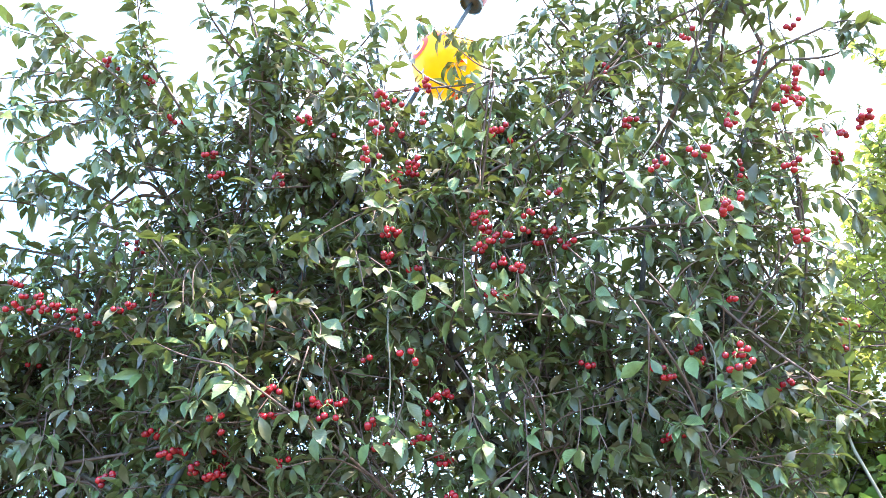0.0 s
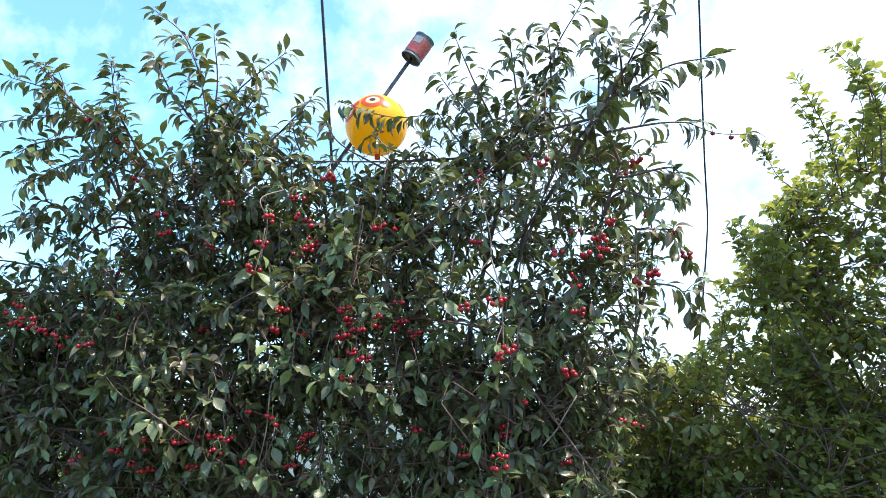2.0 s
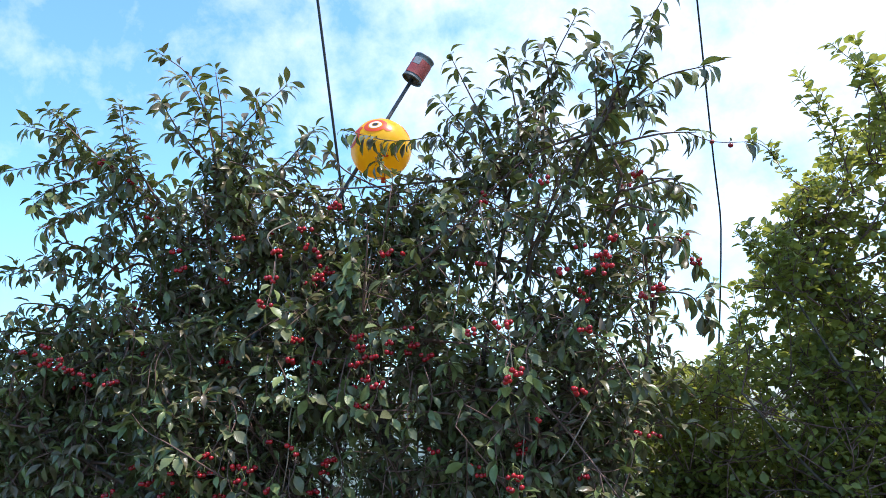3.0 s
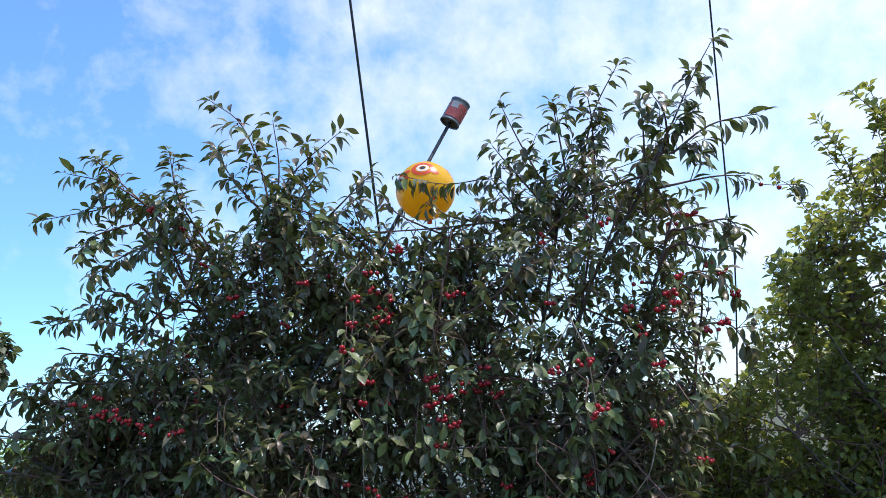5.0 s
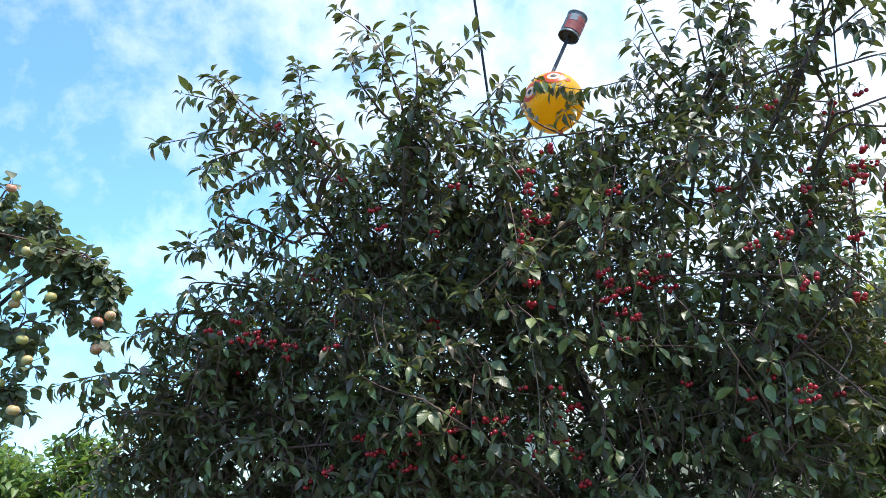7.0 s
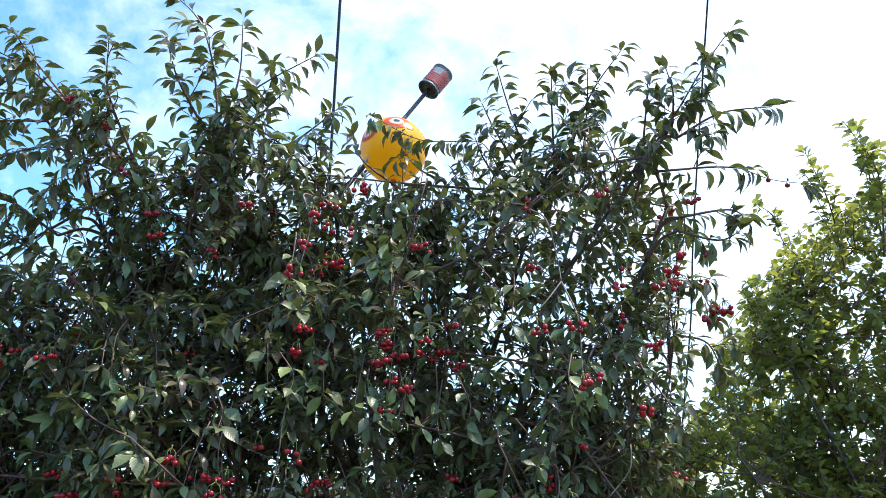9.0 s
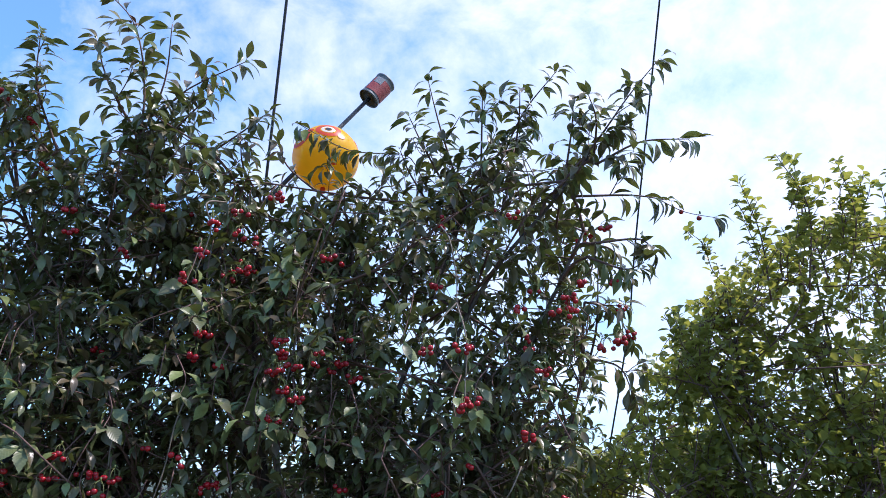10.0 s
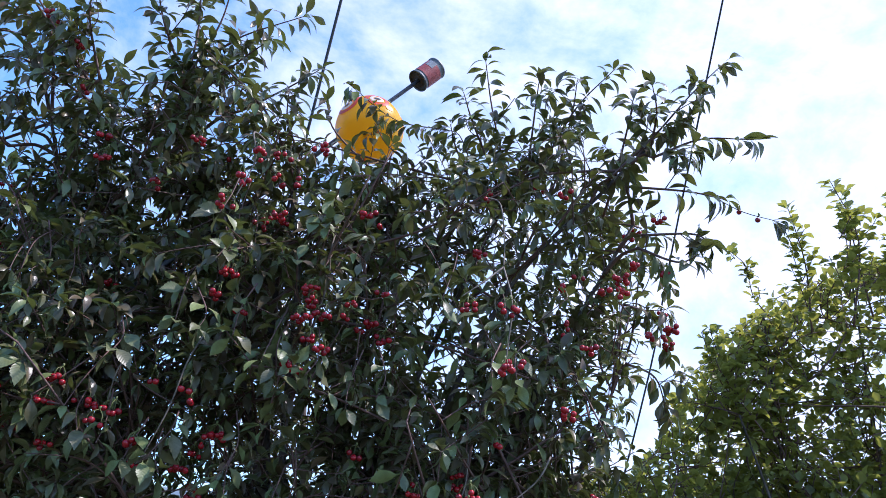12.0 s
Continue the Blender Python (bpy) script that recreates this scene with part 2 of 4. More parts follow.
def spline(points, steps):
    """Catmull-Rom line through the points."""
    p = [np.array(q, float) for q in points]
    p = [2 * p[0] - p[1]] + p + [2 * p[-1] - p[-2]]
    out = []
    for i in range(1, len(p) - 2):
        for s in range(steps):
            t = s / steps
            out.append(0.5 * (2 * p[i] + (p[i + 1] - p[i - 1]) * t + (2 * p[i - 1] - 5 * p[i] + 4 * p[i + 1] - p[i + 2]) * t * t
                              + (3 * p[i] - p[i - 1] - 3 * p[i + 1] + p[i + 2]) * t ** 3))
    out.append(p[-2])
    return np.array(out)


def tube(line, r0, r1, sides, verts, faces, knobs=0.0):
    """Adds a tapering tube along a line to verts and faces."""
    n = len(line)
    start = len(verts)
    d = np.gradient(line, axis=0)
    d /= np.linalg.norm(d, axis=1)[:, None] + 1e-9
    up = np.array([0.31, 0.2, 0.93])
    for i in range(n):
        a = np.cross(d[i], up)
        if np.linalg.norm(a) < 0.1:
            a = np.cross(d[i], np.array([1.0, 0, 0]))
        a /= np.linalg.norm(a)
        b = np.cross(d[i], a)
        r = r0 + (r1 - r0) * i / (n - 1)
        for k in range(sides):
            an = 2 * math.pi * k / sides
            rr = r * (1 + knobs * (rng.random() - 0.5))
            verts.append(tuple(line[i] + rr * (math.cos(an) * a + math.sin(an) * b)))
    for i in range(n - 1):
        for k in range(sides):
            k2 = (k + 1) % sides
            faces.append((start + i * sides + k, start + i * sides + k2, start + (i + 1) * sides + k2, start + (i + 1) * sides + k))
    faces.append(tuple(start + (n - 1) * sides + k for k in range(sides)))
    faces.append(tuple(start + k for k in reversed(range(sides))))


def leaf_template(width, bend, fold, stations, teeth=0.0, petiole=0.16, blunt=1.04):
    """A leaf one unit long along +x, with a folded blade, a bent midrib and a stalk; returns vertices and faces."""
    v, f = [], []
    for i in range(stations):
        t = i / (stations - 1)
        s = max(0.0, (t - petiole) / (1 - petiole))
        w = 0.012 if s <= 0 else width * (math.sin(math.pi * s ** blunt) ** 0.85) * (1 - 0.45 * max(0.0, s - 0.6) ** 1.5 / 0.253) + 0.008 * (1 - s)
        if teeth and 0.05 < s < 0.97 and i % 2:
            w *= 1 - teeth
        x = t * (1 - 0.12 * bend * t)
        z = -bend * 0.45 * s * s
        wav = 0.02 * math.sin(9 * s + bend * 5)
        v += [(x - 0.02 * (i % 2) * (1 if teeth else 0), w * math.cos(fold), z + w * math.sin(fold) + wav * w * 4), (x, 0, z),
              (x - 0.02 * (i % 2) * (1 if teeth else 0), -w * math.cos(fold), z + w * math.sin(fold) - wav * w * 4)]
    for i in range(stations - 1):
        a, b = 3 * i, 3 * (i + 1)
        f += [(a, b, b + 1, a + 1), (a + 1, b + 1, b + 2, a + 2)]
    return np.array(v), np.array(f)


def leaf_frames(dirs, ups):
    """Rotation matrices with +x along dirs and +z as near to ups as can be."""
    x = dirs / (np.linalg.norm(dirs, axis=1)[:, None] + 1e-9)
    y = np.cross(ups, x)
    y /= np.linalg.norm(y, axis=1)[:, None] + 1e-9
    z = np.cross(x, y)
    return np.stack([x, y, z], axis=2)


def leaf_mass(name, places, dirs, ups, sizes, templates, mat, parent, label):
    """All the leaves that are too many to count, as one part."""
    M = leaf_frames(dirs, ups)
    which = rng.integers(0, len(templates), len(places))
    vs, fs, base = [], [], 0
    for k, (tv, tf) in enumerate(templates):
        sel = np.where(which == k)[0]
        if not len(sel):
            continue
        w = np.einsum("nij,vj->nvi", M[sel], tv) * sizes[sel][:, None, None] + places[sel][:, None, :]
        vs.append(w.reshape(-1, 3))
        off = base + np.arange(len(sel))[:, None, None] * len(tv)
        fs.append((tf[None] + off).reshape(-1, 4))
        base += len(sel) * len(tv)
    v, f = np.concatenate(vs), np.concatenate(fs)
    me = bpy.data.meshes.new(name)
    me.vertices.add(len(v))
    me.vertices.foreach_set("co", v.ravel())
    me.loops.add(f.size)
    me.loops.foreach_set("vertex_index", f.ravel().astype(np.int32))
    me.polygons.add(len(f))
    me.polygons.foreach_set("loop_start", np.arange(0, f.size, 4, dtype=np.int32))
    me.polygons.foreach_set("use_smooth", np.ones(len(f), bool))
    me.materials.append(mat)
    me.update(calc_edges=True)
    me.validate()
    ob = new(name, me)
    ob.parent = parent
    return tagged(ob, label, kind="stuff")


class Crown:
    """Collects the twigs and leaves of one tree."""

    def __init__(self, origin):
        self.o = np.array(origin, float)
        self.tv, self.tf = [], []
        self.p, self.d, self.u, self.s = [], [], [], []
        self.lines = []

    def leaf(self, place, direction, up, size):
        self.p.append(np.array(place) - self.o)
        self.d.append(direction)
        self.u.append(up)
        self.s.append(size)

    def shoot(self, base, tip, size, gap, r0=0.0028, start=0.25, droop=0.35, sag=0.0, spread=0.9, keep=1.0, tuft=(2, 4), rosette=0.8):
        """A leafy shoot: a thin stem with leaves set alternately along it and a tuft at its tip."""
        base, tip = np.array(base, float), np.array(tip, float)
        L = np.linalg.norm(tip - base)
        mid = (base + tip) / 2 + rng.normal(0, 0.08 * L, 3) + np.array([0, 0, -sag * L])
        line = spline([base, mid, tip], 4)
        tube(line - self.o, r0, 0.0011, 4, self.tv, self.tf)
        n = max(3, int(L * (1 - start) / gap))
        phase = rng.random() * 6.28
        for i in range(n):
            t = start + (1 - start) * (3 * (i // 3) + 1.1 * rng.random()) / n        # spurs of three leaves
            q = t * (len(line) - 1)
            a = min(int(q), len(line) - 2)
            pl = line[a] + (line[a + 1] - line[a]) * (q - a)
            ax = line[a + 1] - line[a]
            ax = ax / (np.linalg.norm(ax) + 1e-9)
            if rng.random() > keep:
                continue
            self._leaf_at(pl, ax, phase + 2.4 * i, size * (0.75 + 0.45 * rng.random()), droop, spread)
        ax = line[-1] - line[-2]
        ax = ax / np.linalg.norm(ax)
        for i in range(rng.integers(*tuft)):
            self._leaf_at(line[-1] - ax * 0.02 * rng.random(), ax, phase + 2.4 * i, size * (0.7 + 0.5 * rng.random()), droop, rosette)

    def _leaf_at(self, place, ax, ang, size, droop, spread):
        side = np.cross(ax, np.array([0.1, 0.25, 1.0]))
        side /= np.linalg.norm(side) + 1e-9
        oth = np.cross(ax, side)
        lat = math.cos(ang) * side + math.sin(ang) * oth
        d = ax * (1 - 0.45 * spread) + lat * spread + np.array([0, 0, -droop]) + rng.normal(0, 0.22, 3)
        up = np.array([0, 0, 1.0]) + 0.5 * ax + rng.normal(0, 0.35, 3)
        self.leaf(place, d, up, size)

    def twigs(self, parent, mat, label="thin brown twigs"):
        ob = mesh_object("twig_network", self.tv, self.tf, mat, parent, label)
        return tagged(ob, kind="stuff")

    def arrays(self):
        return np.array(self.p), np.array(self.d), np.array(self.u), np.array(self.s)


def split_leaves(crown, far_templates, near_specs, teeth, far_mat, near_mat, parent, count, walk_at, label, favour=0.0, large=1.0):
    """The leaves nearest to the walk become parts of their own, on shared meshes; the rest is one mass. Leaves over a size may be favoured."""
    p, d, u, s = crown.arrays()
    score = np.linalg.norm(p + crown.o - np.array(walk_at), axis=1) - favour * np.maximum(0.0, s - large)
    near = np.argsort(score)[:count]
    far = np.ones(len(p), bool)
    far[near] = False
    leaf_mass("foliage", p[far], d[far], u[far], s[far], far_templates, far_mat, parent, label)
    meshes = []
    for w, bend, fold in near_specs:
        tv, tf = leaf_template(w, bend, fold, 19 if teeth else 11, teeth=teeth)
        me = bpy.data.meshes.new("leaf")
        me.from_pydata(tv.tolist(), [], tf.tolist())
        me.polygons.foreach_set("use_smooth", [True] * len(me.polygons))
        me.materials.append(near_mat)
        meshes.append(me)
    turns = leaf_frames(d[near], u[near])
    for j, i in enumerate(near):
        ob = new("leaf", meshes[j % len(meshes)])
        ob.parent = parent
        ob.matrix_basis = Matrix.LocRotScale(Vector(p[i]), Matrix([list(row) for row in turns[j]]).to_quaternion(), Vector((s[i],) * 3))


def limb_lines(spec, steps=6):
    return [spline(pts, steps) for pts in spec]


def build_limbs(crown, lines, radii, mat, parent):
    for ln, (a, b) in zip(lines, radii):
        v, f = [], []
        tube(ln - crown.o, a, b, 8, v, f, 0.18)
        mesh_object("limb", v, f, mat, parent)


def fill_crown(crown, lines, count, inside, leaf, gap, centre, branch_len=(0.35, 0.8), shoots=16, length=(0.14, 0.36), droop=0.4, lift=0.15, tuft=(2, 4), weights=None, rosette=0.8, thick=0.0055):
    """Branches off the limbs, and leafy shoots off the branches, kept within the crown's bounds."""
    made = 0
    for b in range(count):
        ln = lines[rng.integers(0, len(lines))] if weights is None else lines[rng.choice(len(lines), p=np.array(weights) / sum(weights))]
        i = rng.integers(int(len(ln) * 0.3), len(ln))
        p0 = ln[i]
        for tries in range(12):
            d = rng.normal(0, 1, 3)
            d /= np.linalg.norm(d)
            out = p0 - centre
            d = d + 0.5 * out / (np.linalg.norm(out) + 1e-6)
            d[2] += 0.1
            d /= np.linalg.norm(d)
            p1 = p0 + d * rng.uniform(*branch_len)
            if inside(p1):
                break
        else:
            continue
        m = (p0 + p1) / 2 + rng.normal(0, 0.04, 3)
        br = spline([p0, m, p1], 5)
        tube(br - crown.o, thick, 0.002, 5, crown.tv, crown.tf)
        for s in range(shoots):
            q = br[rng.integers(2, len(br))]
            for tries in range(6):
                e = rng.normal(0, 1, 3) + 0.7 * d
                e[2] += lift
                e /= np.linalg.norm(e)
                tip = q + e * rng.uniform(*length)
                if inside(tip):
                    crown.shoot(q, tip, leaf * rng.uniform(0.8, 1.15), gap, r0=0.0022, start=0.15, droop=droop, tuft=tuft, rosette=rosette)
                    made += 1
                    break
    return made


CHERRY_LEAVES = [leaf_template(0.185, 0.8, 0.3, 8), leaf_template(0.18, 0.55, 0.5, 8), leaf_template(0.165, 1.2, 0.35, 8), leaf_template(0.185, 0.4, 0.4, 8), leaf_template(0.175, 1.0, 0.5, 8)]
ROUND_LEAVES = [leaf_template(0.33, 0.4, 0.3, 7), leaf_template(0.35, 0.15, 0.4, 7), leaf_template(0.31, 0.6, 0.25, 7)]
SMALL_LEAVES = [leaf_template(0.26, 0.4, 0.3, 4), leaf_template(0.28, 0.15, 0.4, 4)]

ROUND_SPECS = [(0.33, 0.4, 0.3), (0.35, 0.15, 0.4), (0.31, 0.6, 0.25)]

# ---- ground ----
bm = bmesh.new()
bmesh.ops.create_grid(bm, x_segments=120, y_segments=120, size=250)
for v in bm.verts:
    v.co.x = math.copysign(abs(v.co.x / 250) ** 3 * 250, v.co.x)
    v.co.y = math.copysign(abs(v.co.y / 250) ** 3 * 250, v.co.y)
    r = v.co.length
    v.co.z = 0.05 * noise.noise(Vector((v.co.x * 0.6, v.co.y * 0.6, 0))) * min(1.0, 20 / (r + 1)) - 0.03
me = bpy.data.meshes.new("ground")
bm.to_mesh(me)
bm.free()
me.materials.append(GROUND)
me.polygons.foreach_set("use_smooth", [True] * len(me.polygons))
tagged(new("ground", me), "grassy dark green garden ground with bare patches", "ground", kind="structure")


# ---- cherry tree ----
def interp_top(xs, zs):
    return lambda x: float(np.interp(x, xs, zs))


cherry = thing("cherry_tree", (0.25, 2.05, 0), "dense sour cherry tree full of ripe red cherries", "tree")
cc = Crown((0.25, 2.05, 0))
trunk_line = spline([(0.25, 2.05, -0.05), (0.23, 2.03, 0.4), (0.27, 2.0, 0.85)], 6)
tv, tf = [], []
tube(trunk_line - cc.o, 0.095, 0.07, 12, tv, tf, 0.1)
mesh_object("trunk", tv, tf, BARK, cherry, "grey-brown ringed cherry trunk")
F = (0.27, 2.0, 0.85)
main_limbs = limb_lines([
    [F, (0.42, 1.75, 1.5), (0.60, 1.44, 2.15), (0.82, 1.27, 2.47), (0.94, 1.24, 2.63)],
    [F, (0.10, 1.8, 1.5), (-0.15, 1.65, 2.1), (-0.36, 1.42, 2.55)],
    [F, (-0.15, 1.85, 1.4), (-0.5, 1.68, 1.95), (-0.72, 1.5, 2.45)],
    [F, (0.30, 1.75, 1.5), (0.44, 1.65, 2.0), (0.60, 1.48, 2.52)],
    [F, (0.1, 1.8, 1.5), (0.0, 1.65, 2.0), (-0.02, 1.5, 2.42)],
    [F, (0.3, 1.85, 1.5), (0.22, 1.7, 2.0), (0.25, 1.55, 2.42)],
])
side_limbs = limb_lines([
    [F, (-0.25, 1.75, 1.2), (-0.80, 1.65, 1.6), (-1.35, 1.6, 1.95)],
    [F, (0.45, 1.75, 1.25), (0.62, 1.55, 1.6), (0.78, 1.42, 2.05)],
    [F, (0.05, 1.75, 1.15), (-0.20, 1.6, 1.5), (-0.36, 1.5, 1.8)],
    [F, (0.40, 1.7, 1.15), (0.52, 1.5, 1.5), (0.58, 1.35, 1.9)],
    [F, (0.20, 2.2, 1.5), (0.10, 2.3, 2.0), (0.05, 2.2, 2.4)],
    [F, (-0.20, 2.25, 1.4), (-0.60, 2.3, 1.8), (-0.80, 2.25, 2.2)],
    [F, (0.60, 2.2, 1.4), (0.80, 2.2, 1.8), (0.92, 2.1, 2.2)],
    [F, (-0.55, 1.85, 1.15), (-1.05, 1.75, 1.5), (-1.5, 1.72, 1.8)],
    [F, (-0.5, 1.95, 1.3), (-0.95, 1.9, 1.7), (-1.3, 1.75, 2.05)],
    [F, (0.55, 1.65, 1.4), (0.74, 1.48, 1.95), (0.92, 1.3, 2.4)],
    [F, (0.18, 1.75, 1.3), (0.1, 1.55, 1.75), (0.05, 1.4, 2.15)],
    [F, (-0.35, 1.8, 1.35), (-0.75, 1.62, 1.9), (-1.02, 1.55, 2.25)],
    [F, (0.65, 1.8, 1.3), (0.86, 1.66, 1.62), (0.98, 1.56, 2.0)],
])
cherry_limbs = main_limbs + side_limbs
build_limbs(cc, cherry_limbs, [(0.0095, 0.0035)] + [(0.017, 0.0045)] * 3 + [(0.022, 0.005)] * 2 + [(0.012, 0.004)] + [(0.020, 0.005)] * 6 + [(0.012, 0.004)] * 2 + [(0.010, 0.004)] + [(0.016, 0.005)] * 2 + [(0.012, 0.004)], BARK, cherry)
cherry_top = interp_top([-1.62, -1.48, -1.32, -1.14, -0.94, -0.76, -0.63, -0.53, -0.39, -0.23, -0.07, 0.05, 0.16, 0.30, 0.41, 0.62, 0.79, 0.94, 1.05, 1.12],
                        [1.98, 2.05, 2.11, 2.21, 2.33, 2.45, 2.58, 2.64, 2.63, 2.60, 2.55, 2.51, 2.47, 2.51, 2.60, 2.69, 2.72, 2.70, 2.62, 2.45])
cherry_front = interp_top([-1.8, -1.4, -1.0, -0.5, 0.0, 0.4, 0.9, 1.2], [1.6, 1.48, 1.38, 1.20, 1.12, 1.06, 1.08, 1.15])
cherry_side = interp_top([1.3, 1.63, 1.84, 1.96, 2.09, 2.28, 2.55], [0.84, 0.94, 0.99, 1.03, 1.07, 1.11, 1.09])


def in_cherry(p):
    x, y, z = p
    if x < -1.64 or x > 0.25 + (cherry_side(z) - 0.25) * (y + 0.4) / 1.95 or z < 1.0 or y > 2.75:
        return False
    if z > cherry_top(x) - max(0.0, y - 1.7) * 0.15:
        return False
    edge = (cherry_top(x) - z) / 0.25
    if edge < 1 and rng.random() > 0.45 + 0.55 * edge:
        return False
    if x > 0.25 and z > 1.75 and rng.random() > (0.40 if z > 2.1 else 0.62) * (0.75 if x > 0.75 else 1.0):
        return False
    low = max(0.0, 1.75 - z)
    hollow = 0.5 * max(0.0, noise.noise(Vector((x * 3.2, z * 3.2, 4.7))) + 0.05) * min(1.0, max(0.2, (2.6 - z) * 2))
    return y > cherry_front(x) + 0.35 * low + 0.12 * max(0.0, z - 2.3) + hollow


fill_crown(cc, cherry_limbs, 290, in_cherry, 0.058, 0.032, np.array((0.1, 1.9, 1.7)), shoots=11, length=(0.10, 0.28), droop=0.12, tuft=(6, 9), rosette=1.0, thick=0.0048,
           weights=[0.7, 1.6, 1.3, 0.9, 1.7, 1.3, 1.8, 0.8, 1.4, 0.8, 0.8, 1.1, 0.4, 1.8, 1.7, 0.5, 1.1, 1.4, 1.5])

limb_points = np.concatenate(cherry_limbs)


def rooted(foot, tip, *args, **kw):
    """A shoot whose foot grows from the nearest limb."""
    foot = np.array(foot, float)
    q = limb_points[np.argsort(np.linalg.norm(limb_points - foot - np.array((0, 0, -0.05)), axis=1))[rng.integers(0, 3)]]
    cc.shoot(q, foot, 0.056, 0.024, r0=0.0032, start=0.2, droop=0.25, tuft=(4, 7), rosette=1.0)
    cc.shoot(q * 0.2 + foot * 0.8, tip, *args, **kw)


def leafy_branch(pts, size=0.066, bush=1.0, gap=0.0155, hang=0.42):
    """A branch that stands free of the crown: a stem, alternate leaves, short spurs, and longer side shoots low down."""
    line = spline(pts, 6)
    seg = np.linalg.norm(np.diff(line, axis=0), axis=1)
    run = np.concatenate([[0], np.cumsum(seg)])
    foot = limb_points[np.argmin(np.linalg.norm(limb_points - line[0] - np.array((0, 0, -0.08)), axis=1))]
    tube(spline([foot, (foot + line[0]) / 2 + (0, 0, 0.02), line[0]], 4) - cc.o, 0.0055, 0.0042, 5, cc.tv, cc.tf)
    tube(line - cc.o, 0.0042, 0.0013, 5, cc.tv, cc.tf)
    phase = rng.random() * 6.28

    def spot(s):
        return np.array([np.interp(s, run, line[:, k]) for k in range(3)])

    n = int(run[-1] / gap)
    for i in range(n):
        s = run[-1] * (i + 0.5 + 0.3 * rng.normal()) / n
        ax = spot(min(run[-1], s + 0.01)) - spot(max(0, s - 0.01))
        ax /= np.linalg.norm(ax) + 1e-9
        share = s / run[-1]
        if rng.random() < 0.95:
            cc._leaf_at(spot(s), ax, phase + 2.5 * i, size * (0.8 + 0.4 * rng.random()), hang, 0.9)
        if share < 0.85 and rng.random() < 0.42 * bush * (1.2 - share):
            d = rng.normal(0, 1, 3) + 0.6 * ax + (0, -0.2, 0.1)
            d /= np.linalg.norm(d)
            cc.shoot(spot(s), spot(s) + d * rng.uniform(0.04, 0.05 + 0.13 * (1 - share)), size * 0.95, 0.020, r0=0.0018, start=0.2, droop=0.35, tuft=(4, 7), rosette=1.0)
    ax = line[-1] - line[-2]
    ax /= np.linalg.norm(ax)
    for i in range(6):
        cc._leaf_at(line[-1] + ax * (0.012 - 0.009 * i), ax, phase + 1.7 * i, size * (0.7 + 0.35 * rng.random()), 0.6 * hang, 0.8)


LEFT_BRANCHES = [
    [(-0.37, 1.37, 2.51), (-0.37, 1.33, 2.73), (-0.42, 1.29, 2.93), (-0.51, 1.25, 3.02)],
    [(-0.36, 1.32, 2.55), (-0.30, 1.26, 2.73), (-0.29, 1.20, 2.89)],
    [(-0.37, 1.42, 2.64), (-0.28, 1.36, 2.76), (-0.09, 1.30, 2.86)],
    [(-0.33, 1.40, 2.59), (-0.24, 1.34, 2.68), (-0.17, 1.28, 2.72)],
    [(-0.22, 1.46, 2.60), (-0.11, 1.40, 2.66), (-0.02, 1.34, 2.71)],
    [(-0.44, 1.37, 2.70), (-0.48, 1.31, 2.77), (-0.50, 1.25, 2.84)],
    [(-0.60, 1.40, 2.56), (-0.67, 1.34, 2.73), (-0.67, 1.28, 2.87)],
    [(-0.63, 1.44, 2.56), (-0.79, 1.40, 2.72), (-0.92, 1.36, 2.87), (-0.95, 1.32, 2.91)],
    [(-0.82, 1.46, 2.75), (-0.93, 1.40, 2.84), (-1.06, 1.34, 2.88)],
]
LEFT_LOW_BRANCHES = [
    [(-0.65, 1.50, 2.60), (-0.90, 1.46, 2.77), (-1.02, 1.42, 2.76), (-1.18, 1.38, 2.74)],
    [(-0.89, 1.50, 2.72), (-1.00, 1.44, 2.68), (-1.04, 1.38, 2.62)],
    [(-0.61, 1.50, 2.53), (-0.84, 1.46, 2.61), (-0.99, 1.42, 2.54), (-1.01, 1.38, 2.51)],
    [(-0.75, 1.48, 2.40), (-0.80, 1.42, 2.47), (-0.80, 1.36, 2.41)],
    [(-0.81, 1.52, 2.36), (-0.99, 1.48, 2.48), (-1.01, 1.44, 2.42), (-1.02, 1.40, 2.41)],
    [(-0.79, 1.52, 2.28), (-1.04, 1.46, 2.38), (-1.16, 1.40, 2.37)],
    [(-0.92, 1.54, 2.23), (-1.13, 1.48, 2.28), (-1.14, 1.42, 2.23)],
    [(-1.00, 1.54, 2.16), (-1.21, 1.48, 2.19), (-1.28, 1.42, 2.18)],
    [(-1.10, 1.54, 2.06), (-1.25, 1.48, 2.14), (-1.35, 1.42, 2.13)],
    [(-1.20, 1.56, 1.98), (-1.42, 1.50, 2.04), (-1.60, 1.46, 2.03)],
    [(-1.20, 1.58, 1.86), (-1.45, 1.52, 1.92), (-1.60, 1.48, 1.86)],
]
